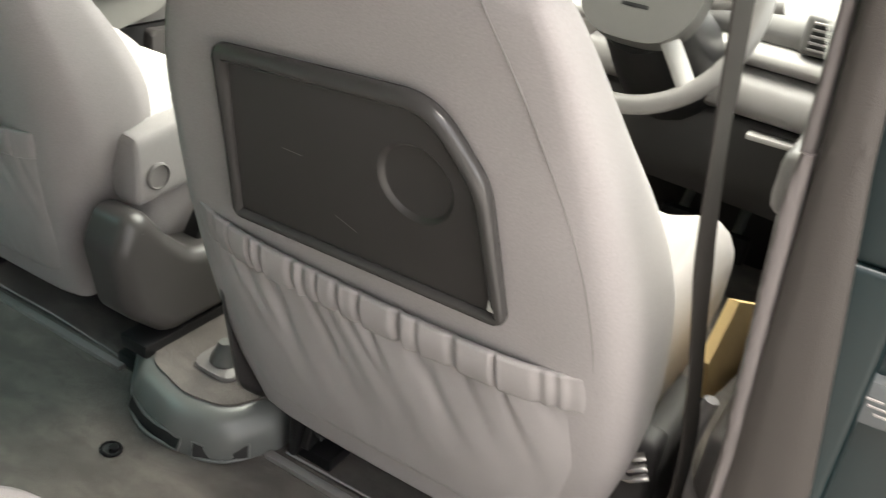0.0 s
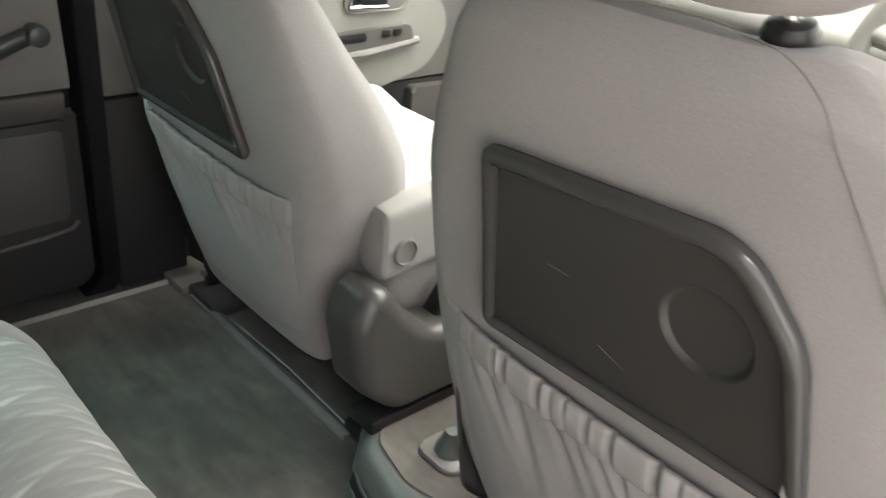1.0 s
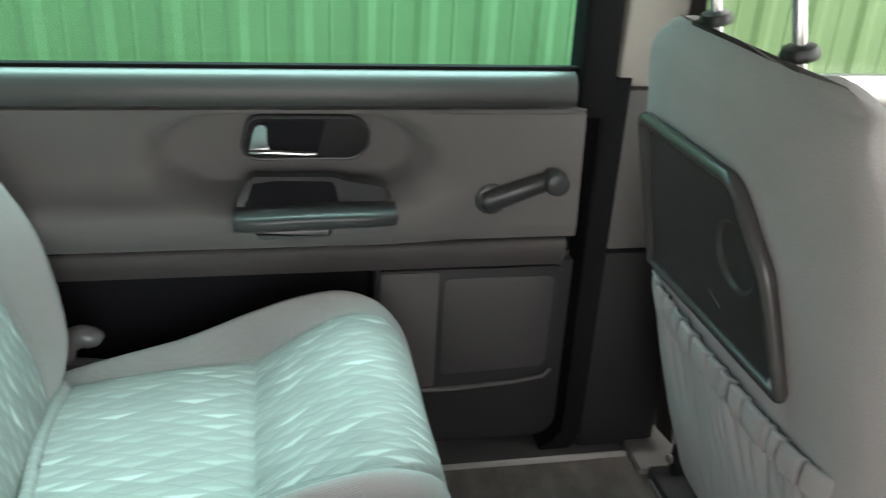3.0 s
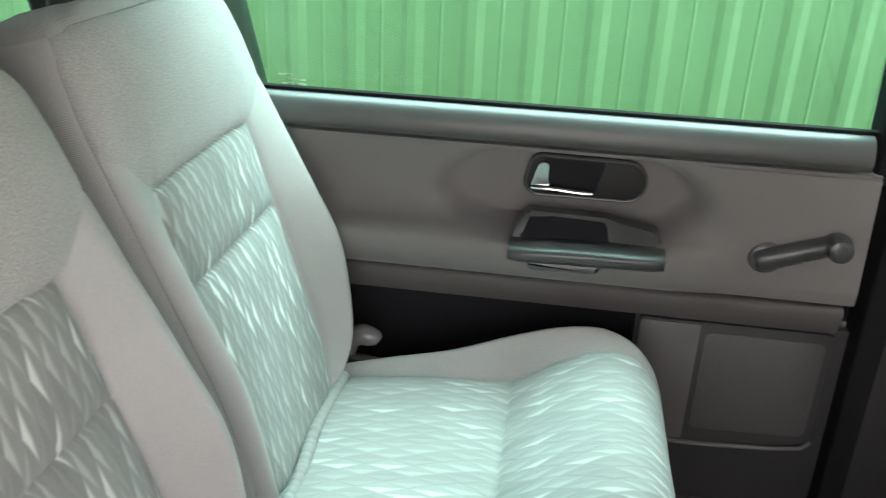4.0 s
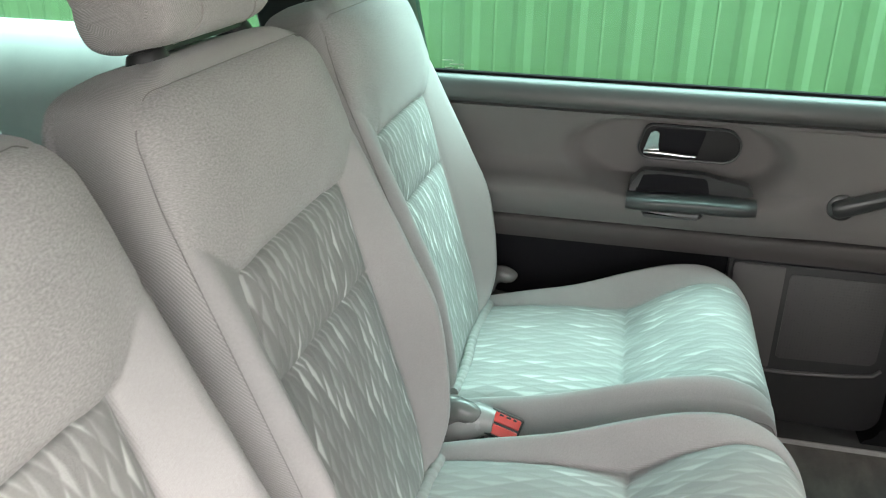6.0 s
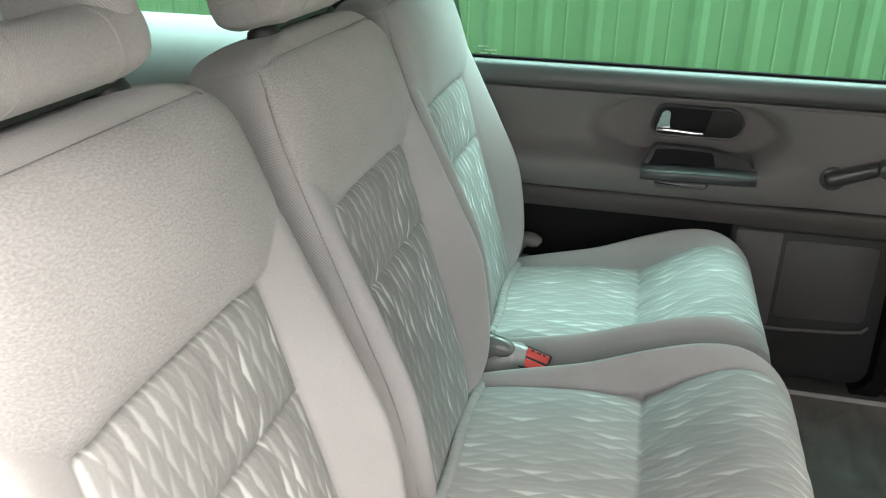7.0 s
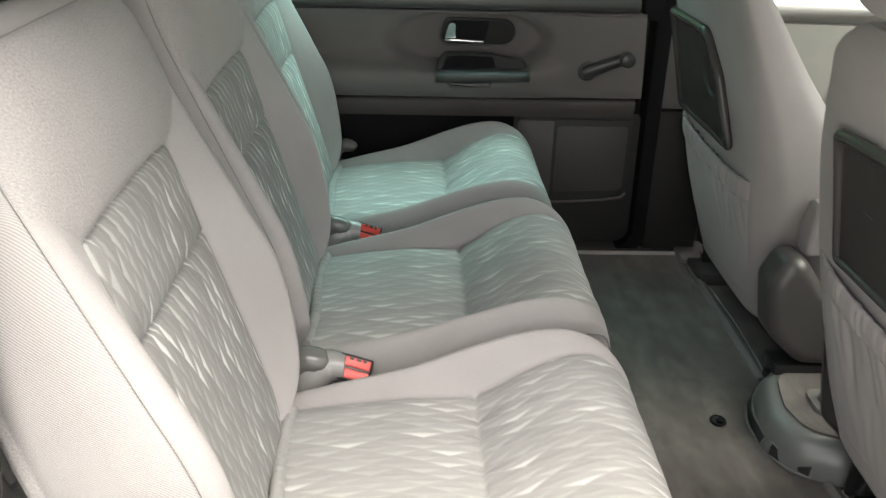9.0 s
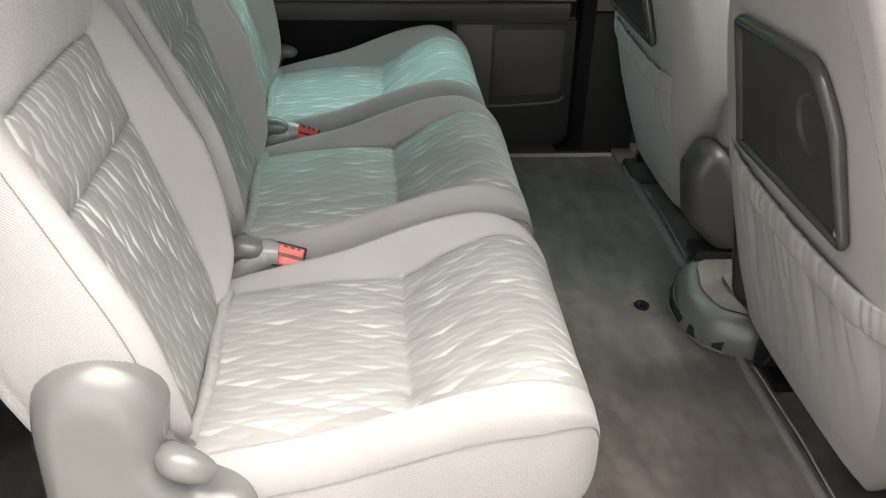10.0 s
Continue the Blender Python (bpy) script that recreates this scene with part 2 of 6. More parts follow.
M_TINT = pane_glass("green_tinted_glass", (0.70, 0.955, 0.950))
# invented dark tint that cuts the light through the rear panes
M_LIGHT_CUT = pane_glass("light_cut_glass", (0.18, 0.22, 0.205))
M_CLEAR = pane_glass("clear_glass", (0.93, 0.96, 0.94))
M_MIRROR = plain("mirror_glass", (0.9, 0.9, 0.9), 0.02, 1.0, vary=0.0, relief=0.0, wear=0.0)
M_HEADLINER = fabric("headliner_cloth", (0.24, 0.23, 0.22), rib=200, rib_depth=0.2)
M_WHITE = plain("white_plastic", (0.78, 0.78, 0.75), 0.4, fine=500, vary=0.03, relief=0.05)
M_MARK = plain("etched_glass_mark", (0.24, 0.33, 0.24), 0.6, vary=0.05)
M_BADGE = plain("blue_badge", (0.07, 0.085, 0.17), 0.2, vary=0.05)


# ---- building helpers ----
def mesh_from(name, verts, faces, uvs=None, smooth=True):
    me = bpy.data.meshes.new(name)
    me.from_pydata([tuple(v) for v in verts], [], faces)
    if uvs:
        lay = me.uv_layers.new(name="uv")
        for poly in me.polygons:
            for li, vi in zip(poly.loop_indices, poly.vertices):
                lay.data[li].uv = uvs[vi]
    me.polygons.foreach_set("use_smooth", [smooth] * len(me.polygons))
    me.update()
    return me


def place(name, me, material, parent=None, label=""):
    if material is not None and not me.materials:
        me.materials.append(material)
    ob = new(name, me)
    if parent is not None:
        ob.parent = parent
    if label:
        ob["label"] = label
    return ob


def part(name, bm, material, parent=None, label="", smooth=True, crisp=40):
    """Links a bmesh as one mesh object under its thing."""
    me = bpy.data.meshes.new(name)
    bmesh.ops.recalc_face_normals(bm, faces=bm.faces)
    bm.to_mesh(me)
    bm.free()
    me.polygons.foreach_set("use_smooth", [smooth] * len(me.polygons))
    if smooth:
        me.set_sharp_from_angle(angle=radians(crisp))
    return place(name, me, material, parent, label)


def thing(name, at, label, category, group="", kind=""):
    e = new(name)
    e.empty_display_size = 0.05
    e.matrix_basis = at if isinstance(at, Matrix) else Matrix.Translation(at)
    return tagged(e, label, category, group, kind)


def box_bm(x0, x1, y0, y1, z0, z1, r=0.004, seg=2, bm=None):
    bm = bm or bmesh.new()
    made = bmesh.ops.create_cube(bm, size=1.0)["verts"]
    for v in made:
        v.co = Vector((x0 + (v.co.x + 0.5) * (x1 - x0), y0 + (v.co.y + 0.5) * (y1 - y0), z0 + (v.co.z + 0.5) * (z1 - z0)))
    if r > 0:
        edges = list({e for v in made for e in v.link_edges})
        bmesh.ops.bevel(bm, geom=edges, offset=r, segments=seg, profile=0.6, affect='EDGES')
    return bm


def prism_bm(outline, to3, depth, r=0.003, seg=2):
    """A plate: an outline of (a, b) pairs, carried by to3(a, b, d) into space, d from 0 to depth."""
    bm = bmesh.new()
    lo = [bm.verts.new(to3(a, b, 0.0)) for a, b in outline]
    hi = [bm.verts.new(to3(a, b, depth)) for a, b in outline]
    n = len(outline)
    bm.faces.new(lo[::-1])
    top = bm.faces.new(hi)
    for i in range(n):
        bm.faces.new((lo[i], lo[(i + 1) % n], hi[(i + 1) % n], hi[i]))
    if r > 0:
        bmesh.ops.bevel(bm, geom=list(top.edges), offset=r, segments=seg, profile=0.6, affect='EDGES')
    return bm


def rounded(corners, seg=6):
    """Corners (a, b, radius) of an outline, rounded."""
    out, n = [], len(corners)
    for i, (a, b, r) in enumerate(corners):
        p, q, s = Vector(corners[i - 1][:2]), Vector((a, b)), Vector(corners[(i + 1) % n][:2])
        if r <= 0:
            out.append((a, b))
            continue
        d1, d2 = (p - q).normalized(), (s - q).normalized()
        ang = d1.angle(d2)
        t = min(r / math.tan(ang / 2), 0.49 * (p - q).length, 0.49 * (s - q).length)
        rr = t * math.tan(ang / 2)
        c = q + (d1 + d2).normalized() * (rr / math.sin(ang / 2))
        s0, s1 = q + d1 * t - c, q + d2 * t - c
        a0, a1 = math.atan2(s0.y, s0.x), math.atan2(s1.y, s1.x)
        da = (a1 - a0 + math.pi) % (2 * math.pi) - math.pi
        for k in range(seg + 1):
            g = a0 + da * k / seg
            out.append((c.x + rr * math.cos(g), c.y + rr * math.sin(g)))
    return out


def tube_bm(path, radius, sides=10, closed=False, bm=None, flat=1.0):
    """A round bar along a path; radius may be a function of the share of the way."""
    bm = bm or bmesh.new()
    pts = [Vector(p) for p in path]
    n = len(pts)
    rings, up = [], None
    for i, p in enumerate(pts):
        a = pts[i - 1] if (closed or i) else p
        b = pts[(i + 1) % n] if (closed or i < n - 1) else p
        d = (b - a).normalized()
        if up is None:
            up = d.orthogonal().normalized()
        up = (up - d * up.dot(d)).normalized()
        side = d.cross(up)
        r = radius(i / max(1, n - 1)) if callable(radius) else radius
        rings.append([bm.verts.new(p + (up * math.cos(g) + side * math.sin(g) * flat) * r) for g in (2 * math.pi * k / sides for k in range(sides))])
    m = n if closed else n - 1
    for i in range(m):
        r0, r1 = rings[i], rings[(i + 1) % n]
        for k in range(sides):
            bm.faces.new((r0[k], r0[(k + 1) % sides], r1[(k + 1) % sides], r1[k]))
    if not closed:
        bm.faces.new(rings[0][::-1])
        bm.faces.new(rings[-1])
    return bm


def fillet_bm(outline, to3, depth, r, seg=7):
    """A moulded cover: an outline carried out to depth with its edge rounded over by r."""
    bm = bmesh.new()
    ring = [Vector(p) for p in outline]
    n = len(ring)
    area = sum(ring[k].x * ring[(k + 1) % n].y - ring[(k + 1) % n].x * ring[k].y for k in range(n))
    way = 1 if area > 0 else -1
    rings = [[bm.verts.new(to3(q.x, q.y, 0.0)) for q in ring]]
    done = 0.0
    for k in range(seg + 1):
        a = math.pi / 2 * k / seg
        inset = r * (1 - math.cos(a))
        steps = 3
        for _ in range(steps):
            # creep inwards, relaxing the outline so that hollows stay open
            move = []
            for m in range(n):
                d = (ring[(m + 1) % n] - ring[m - 1]).normalized()
                move.append(ring[m] + Vector((-d.y, d.x)) * way * (inset - done) / steps)
            ring = [move[m - 1] * 0.2 + move[m] * 0.6 + move[(m + 1) % n] * 0.2 for m in range(n)] if k else move
        done = inset
        rings.append([bm.verts.new(to3(q.x, q.y, depth - r + r * math.sin(a))) for q in ring])
    for r0, r1 in zip(rings, rings[1:]):
        for k in range(n):
            bm.faces.new((r0[k], r0[(k + 1) % n], r1[(k + 1) % n], r1[k]))
    last = rings[-1]
    edges = [bm.edges.get((last[k], last[(k + 1) % n])) for k in range(n)]
    bmesh.ops.triangle_fill(bm, edges=edges, use_beauty=True)
    return bm


def even(outline, step):
    """The outline resampled at even steps."""
    out = []
    for k, p in enumerate(outline):
        a, b = Vector(p), Vector(outline[(k + 1) % len(outline)])
        m = max(1, int((b - a).length / step))
        out += [tuple(a.lerp(b, i / m)) for i in range(m)]
    return out


def spin_bm(profile, centre, axis, steps=28, bm=None):
    """A turned body: (radius, height) pairs about an axis through centre."""
    bm = bm or bmesh.new()
    axis = Vector(axis).normalized()
    u = axis.orthogonal().normalized()
    w = axis.cross(u)
    rings = []
    for r, h in profile:
        rings.append([bm.verts.new(Vector(centre) + axis * h + (u * math.cos(g) + w * math.sin(g)) * max(r, 1e-5)) for g in (2 * math.pi * k / steps for k in range(steps))])
    for r0, r1 in zip(rings, rings[1:]):
        for k in range(steps):
            bm.faces.new((r0[k], r0[(k + 1) % steps], r1[(k + 1) % steps], r1[k]))
    bm.faces.new(rings[0][::-1])
    bm.faces.new(rings[-1])
    return bm


def smooth_pts(pts, sub, closed=False, tight=False):
    """Catmull-Rom through the points, sub steps a segment, drawn together at the points if tight."""
    n = len(pts)
    out = []
    for i in range(n if closed else n - 1):
        p1, p2 = pts[i], pts[(i + 1) % n]
        p0 = pts[i - 1] if (closed or i) else p1 * 2 - p2
        p3 = pts[(i + 2) % n] if (closed or i + 2 < n) else p2 * 2 - p1
        for k in range(sub):
            t = 0.5 - 0.5 * math.cos(math.pi * k / sub) if tight else k / sub
            out.append(0.5 * (2 * p1 + (p2 - p0) * t + (2 * p0 - 5 * p1 + 4 * p2 - p3) * t * t + (3 * p1 - p0 - 3 * p2 + p3) * t ** 3))
    if not closed:
        out.append(pts[-1].copy())
    return out


def tightened(i, sub):
    """The place along the control points of step i."""
    return i // sub + 0.5 - 0.5 * math.cos(math.pi * (i % sub) / sub)


def loft(sections, classes, sub_ring=3, sub_along=4, groove=0.004, dent=None):
    """A soft closed body through rings of points. classes(i, j): the name of the piece to which the patch between sections i, i+1
    and ring points j, j+1 belongs. Gives {name: mesh}; seams between pieces are drawn in by groove."""
    rings = [smooth_pts([Vector(p) for p in ring], sub_ring, True, True) for ring in sections]
    m = len(rings[0])
    cols = [smooth_pts([r[k] for r in rings], sub_along, False, True) for k in range(m)]
    rows = len(cols[0])
    grid = [[cols[k][i] for k in range(m)] for i in range(rows)]
    # lengths for the cloth's weave
    u_at = [[0.0] * m for _ in range(rows)]
    for i in range(rows):
        s = 0.0
        for k in range(1, m):
            s += (grid[i][k] - grid[i][k - 1]).length
            u_at[i][k] = s
    v_at, s = [0.0], 0.0
    mid = 0
    for i in range(1, rows):
        s += (grid[i][mid] - grid[i - 1][mid]).length
        v_at.append(s)
    name_of = [[classes(i // sub_along, k // sub_ring) for k in range(m)] for i in range(rows - 1)]
    # normals and grooves
    heart = sum((grid[i][k] for i in range(rows) for k in range(m)), Vector()) / (rows * m)
    out_sum = 0.0
    for i in range(1, rows - 1):
        for k in range(m):
            out_sum += (grid[i][(k + 1) % m] - grid[i][k - 1]).cross(grid[i + 1][k] - grid[i - 1][k]).dot(grid[i][k] - heart)
    way = 1.0 if out_sum > 0 else -1.0
    moved = [[None] * m for _ in range(rows)]
    for i in range(rows):
        for k in range(m):
            a = grid[min(i + 1, rows - 1)][k] - grid[max(i - 1, 0)][k]
            b = grid[i][(k + 1) % m] - grid[i][k - 1]
            nrm = b.cross(a) * way
            nrm = nrm.normalized() if nrm.length > 1e-9 else Vector((0, 0, 0))
            p = grid[i][k].copy()
            if dent:
                p += nrm * dent(p, tightened(i, sub_along), tightened(k, sub_ring))
            depth_ = 0.0
            for reach, part_of in ((0, 1.0), (1, 0.5), (2, 0.12)):
                near = {name_of[ii][kk % m] for ii in range(i - 1 - reach, i + 1 + reach) if 0 <= ii < rows - 1 for kk in range(k - 1 - reach, k + 1 + reach)}
                if len(near) > 1:
                    depth_ = groove * part_of * (1.0 if any("insert" in n for n in near) else 0.18)
                    break
            moved[i][k] = p - nrm * depth_
    # one run of normals over the whole body, so that sewn pieces meet softly
    soft = [[None] * m for _ in range(rows)]
    ends = (sum(moved[0], Vector()) / m, sum(moved[-1], Vector()) / m)
    for i in range(rows):
        for k in range(m):
            a = moved[min(i + 1, rows - 1)][k] - moved[max(i - 1, 0)][k]
            b = moved[i][(k + 1) % m] - moved[i][k - 1]
            nrm = (b.cross(a) * way).normalized()
            if i in (0, rows - 1):
                cap = (ends[0] - ends[1]).normalized() * (1 if i == 0 else -1)
                nrm = (nrm + cap * 1.5).normalized()
            soft[i][k] = nrm
    out = {}
    quads = {}
    for i in range(rows - 1):
        for k in range(m):
            quads.setdefault(name_of[i][k], []).append((i, k))
    cap0, cap1 = name_of[0][0], name_of[-1][0]
    for name, cells in quads.items():
        verts, uvs, idx, faces, turned = [], [], {}, [], []

        def vid(i, k):
            key = (i, k)
            if key not in idx:
                idx[key] = len(verts)
                kk = k % m
                verts.append(moved[i][kk])
                turned.append(soft[i][kk])
                u = u_at[i][kk] if k < m else u_at[i][m - 1] + (grid[i][0] - grid[i][m - 1]).length
                whole = u_at[i][m - 1] + (grid[i][0] - grid[i][m - 1]).length
                if u > whole / 2:
                    u -= whole
                uvs.append((u + 2.0, v_at[i]))
            return idx[key]

        for i, k in cells:
            faces.append((vid(i, k), vid(i, (k + 1) % m), vid(i + 1, (k + 1) % m), vid(i + 1, k)))
        if name == cap0:
            faces.append(tuple(vid(0, k) for k in range(m))[::-1])
        if name == cap1:
            faces.append(tuple(vid(rows - 1, k) for k in range(m)))
        if way < 0:
            faces = [f[::-1] for f in faces]
        out[name] = mesh_from(name, verts, faces, uvs)
        out[name].normals_split_custom_set_from_vertices(turned)
    return out


def mirror_ring(half):
    """From (x, other) pairs of one side, centre first and last, to a full ring."""
    return half + [(-x, d) for x, d in half[-2:0:-1]]


# ---- ground, fence and the car's shell ----
def yard():
    bm = bmesh.new()
    bmesh.ops.create_grid(bm, x_segments=40, y_segments=40, size=400)
    for v in bm.verts:
        v.co.z = -0.42
    tagged(part("ground", bm, M_GROUND), "pale grey concrete yard under the car", "ground", kind="structure")


def fence():
    """Profiled sheet: flat pans with trapezoid ribs."""
    pitch, x, verts, faces = 0.165, -1.9, [], []
    steps = [(0.0, 0.0), (0.018, 0.011), (0.042, 0.011), (0.064, 0.0), (0.105, 0.0), (0.110, 0.003), (0.116, 0.0)]
    row = []
    y = -3.6
    while y < 7.5:
        row += [(y + a, x + d) for a, d in steps]
        y += pitch
    n = len(row)
    verts = [(d, a, z) for z in (-0.36, 1.75) for a, d in row] + [(d - 0.012, a, z) for z in (-0.36, 1.75) for a, d in row]
    for k in range(n - 1):
        faces.append((k, k + 1, n + k + 1, n + k))
        faces.append((2 * n + k + 1, 2 * n + k, 3 * n + k, 3 * n + k + 1))
        faces.append((n + k, n + k + 1, 3 * n + k + 1, 3 * n + k))
    f = thing("metal_fence", (0, 0, 0), "tall green painted profiled steel fence beside the car", "fence")
    place("sheet", mesh_from("sheet", verts, faces, smooth=False), M_FENCE, f)
    for y in (-3.0, -0.6, 1.8, 4.2, 6.6):
        part("post", box_bm(-2.02, -1.93, y - 0.04, y + 0.04, -0.42, 1.72, 0.004), M_FENCE, f)
    for z in (0.0, 1.60):
        part("rail", box_bm(-1.955, -1.915, -3.6, 7.4, z - 0.03, z + 0.03, 0.003), M_FENCE, f)


def rear_light_block():
    # unseen wall, added to cut the low sky light from behind
    bm = box_bm(-6.0, 7.0, -3.95, -3.7, -0.42, 2.4, 0.01)
    tagged(part("wall_light_block", bm, M_GROUND), "added unseen wall that blocks light from behind the car", "wall", kind="structure")


def struct(name, bm, material, label, category):
    return tagged(part(name, bm, material), label, category, kind="structure")


def slab(name, xs, ys, zs, material, label, category, r=0.004):
    return struct(name, box_bm(*xs, *ys, *zs, r), material, label, category)


def skewed(name, corners, ys, material, label, category):
    """A bar between two (x, z, y-shift) ends, y from ys."""
    bm = bmesh.new()
    (x0, x1, z0, s0), (x1a, x1b, z1, s1) = corners
    vs = [bm.verts.new((x, y + s, z)) for x, y, z, s in (
        (x0, ys[0], z0, s0), (x1, ys[0], z0, s0), (x1, ys[1], z0, s0), (x0, ys[1], z0, s0),
        (x1a, ys[0], z1, s1), (x1b, ys[0], z1, s1), (x1b, ys[1], z1, s1), (x1a, ys[1], z1, s1))]
    for f in ((0, 1, 2, 3), (4, 5, 6, 7), (0, 1, 5, 4), (1, 2, 6, 5), (2, 3, 7, 6), (3, 0, 4, 7)):
        bm.faces.new([vs[i] for i in f])
    bmesh.ops.bevel(bm, geom=list(bm.edges), offset=0.008, segments=3, profile=0.6, affect='EDGES')
    return struct(name, bm, material, label, category)


def shell():
    # floor with a soft wave in the carpet
    bm = bmesh.new()
    bmesh.ops.create_grid(bm, x_segments=70, y_segments=150, size=1)
    for v in bm.verts:
        v.co = Vector((v.co.x * 0.715, 0.35 + v.co.y * 1.95, 0))
        v.co.z = 0.003 * noise.noise(v.co * 5) + 0.0015 * noise.noise(v.co * 23)
        if v.co.y > 0.93:
            v.co.z -= 0.012
    me = bpy.data.meshes.new("floor")
    bm.to_mesh(me)
    bm.free()
    me.polygons.foreach_set("use_smooth", [True] * len(me.polygons))
    tagged(place("floor", me, M_CARPET), "worn dark grey carpet on the car floor", "carpet", kind="structure")
    slab("underbody", (-0.80, 0.80), (-1.65, 2.4), (-0.2, -0.03), M_BLACK, "black painted steel underbody", "underbody")
    # roof and lining
    slab("ceiling", (-0.72, 0.72), (-1.6, 1.35), (1.19, 1.22), M_HEADLINER, "pale cloth headliner", "ceiling", 0.01)
    slab("roof", (-0.74, 0.74), (-1.65, 1.4), (1.224, 1.26), M_PAINT, "dark teal steel roof", "roof", 0.015)
    # left side above the belt line
    skewed("pillar_b_left", ((-0.8, -0.745, 0.645, 0), (-0.6775, -0.6409, 1.19, -0.0367)), (0.80, 0.90), M_BEIGE, "light beige upper pillar trim", "pillar")
    skewed("window_post_left", ((-0.8, -0.735, 0.6, 0), (-0.6796, -0.6387, 1.19, -0.0542)), (0.745, 0.797), M_RUBBER, "black door frame with rubber seal", "door frame")
    slab("pillar_b_lower", (-0.80, -0.742), (0.818, 0.93), (0.385, 0.643), M_DOOR, "mid grey pillar trim with a dividing seam", "pillar", 0.01)
    slab("pillar_b_foot", (-0.80, -0.738), (0.818, 0.96), (-0.02, 0.383), M_BEZEL, "near-black lower pillar trim", "pillar", 0.012)
    # flat seal that frames the front end of the rear door and turns under its corner
    outer = rounded([(0.820, 0.66, 0.0), (0.820, -0.012, 0.05), (0.71, -0.012, 0.0)], 8)
    inner = rounded([(0.71, 0.004, 0.0), (0.787, 0.008, 0.06), (0.778, 0.66, 0.0)], 8)
    struct("door_seal_left", prism_bm(outer + inner, on_left(-0.80), 0.064, 0.008, 3), M_RUBBER, "black rubber seal round the door edge", "seal")
    skewed("pillar_c_left", ((-0.8, -0.7, 0.6, 0), (-0.6796, -0.6037, 1.19, -0.0843)), (-0.40, -0.115), M_BLACK, "black window pillar trim", "pillar")
    slab("header_left", (-0.72, -0.63), (-1.6, 1.4), (1.135, 1.188), M_BEIGE, "light roof side trim", "trim", 0.012)
    slab("header_right", (0.63, 0.72), (-1.6, 1.4), (1.135, 1.188), M_BEIGE, "light roof side trim", "trim", 0.012)
    slab("sill_left", (-0.79, -0.714), (-0.15, 0.90), (-0.03, 0.006), M_DOOR_LOW, "grey plastic door sill cover", "sill", 0.006)
    slab("sill_edge", (-0.714, -0.708), (-0.15, 0.90), (-0.02, 0.010), M_LIGHTGREY, "thin pale carpet edge strip", "trim", 0.002)
    slab("sill_front_left", (-0.79, -0.66), (0.905, 1.85), (-0.03, 0.012), M_MIDGREY, "grey plastic front door sill cover", "sill", 0.006)
    # outer skin
    slab("wall_left", (-0.86, -0.845), (-1.65, 2.4), (-0.2, 0.64), M_PAINT, "dark teal car side", "car body", 0.004)
    slab("wall_rear", (-0.80, 0.80), (-1.70, -1.66), (-0.2, 0.66), M_DOOR_LOW, "grey tailgate trim", "car body", 0.01)
    slab("wall_front", (-0.80, 0.80), (2.41, 2.46), (-0.2, 0.56), M_BLACK, "black bulkhead", "car body", 0.01)
    slab("wall_right_front", (0.845, 0.86), (0.95, 2.4), (-0.2, 0.64), M_PAINT, "dark teal front wing side", "car body", 0.004)
    slab("wall_right_rear", (0.845, 0.86), (-1.65, -0.35), (-0.2, 0.64), M_PAINT, "dark teal rear side panel", "car body", 0.004)
    slab("sill_right", (0.70, 0.84), (-0.2, 0.93), (-0.12, 0.0), M_DOOR_LOW, "dark plastic sill under the open door", "sill", 0.01)

    # side windows: bottom and top edges
    def pane(name, x0, x1, y0, y1, z0, z1, m, label, lean=0.0):
        bm = bmesh.new()
        a = [(x0, y0, z0), (x0, y1, z0), (x1, y1 - lean, z1), (x1, y0 - lean, z1)]
        lo = [bm.verts.new(p) for p in a]
        hi = [bm.verts.new((p[0] + 0.004, p[1], p[2])) for p in a]
        bm.faces.new(lo)
        bm.faces.new(hi[::-1])
        for i in range(4):
            bm.faces.new((lo[i], lo[(i + 1) % 4], hi[(i + 1) % 4], hi[i]))
        ob = struct(name, bm, m, label, "window")
        return ob

    pane("window_1", -0.765, -0.6536, -0.13, 0.77, 0.64, 1.16, M_TINT, "green tinted rear door window", 0.0495)
    pane("window_2", -0.765, -0.6525, -1.45, -0.26, 0.66, 1.16, M_TINT, "green tinted rear quarter window", 0.075)
    pane("window_3", -0.765, -0.6545, 0.9, 1.95, 0.62, 1.16, M_CLEAR, "clear front door window", 0.1473)
    pane("window_4", 0.765, 0.6545, 0.9, 1.95, 0.62, 1.16, M_CLEAR, "clear front door window", 0.1473)
    # tint made up here so that less light enters from the right rear
    pane("window_5", 0.765, 0.6525, -1.45, -0.33, 0.66, 1.16, M_LIGHT_CUT, "rear quarter window, darkened to hold back light", 0.075)
    bm = bmesh.new()
    a = [(-0.74, 2.45, 0.58), (0.74, 2.45, 0.58), (0.66, 1.38, 1.22), (-0.66, 1.38, 1.22)]
    lo = [bm.verts.new(p) for p in a]
    hi = [bm.verts.new((p[0], p[1] + 0.003, p[2] + 0.004)) for p in a]
    bm.faces.new(lo)
    bm.faces.new(hi[::-1])
    for i in range(4):
        bm.faces.new((lo[i], lo[(i + 1) % 4], hi[(i + 1) % 4], hi[i]))
    struct("window_6", bm, M_CLEAR, "clear raked windscreen", "windscreen")
    bm = bmesh.new()
    a = [(-0.66, -1.68, 0.66), (0.66, -1.68, 0.66), (0.62, -1.58, 1.20), (-0.62, -1.58, 1.20)]
    lo = [bm.verts.new(p) for p in a]
    hi = [bm.verts.new((p[0], p[1] - 0.004, p[2])) for p in a]
    bm.faces.new(lo)
    bm.faces.new(hi[::-1])
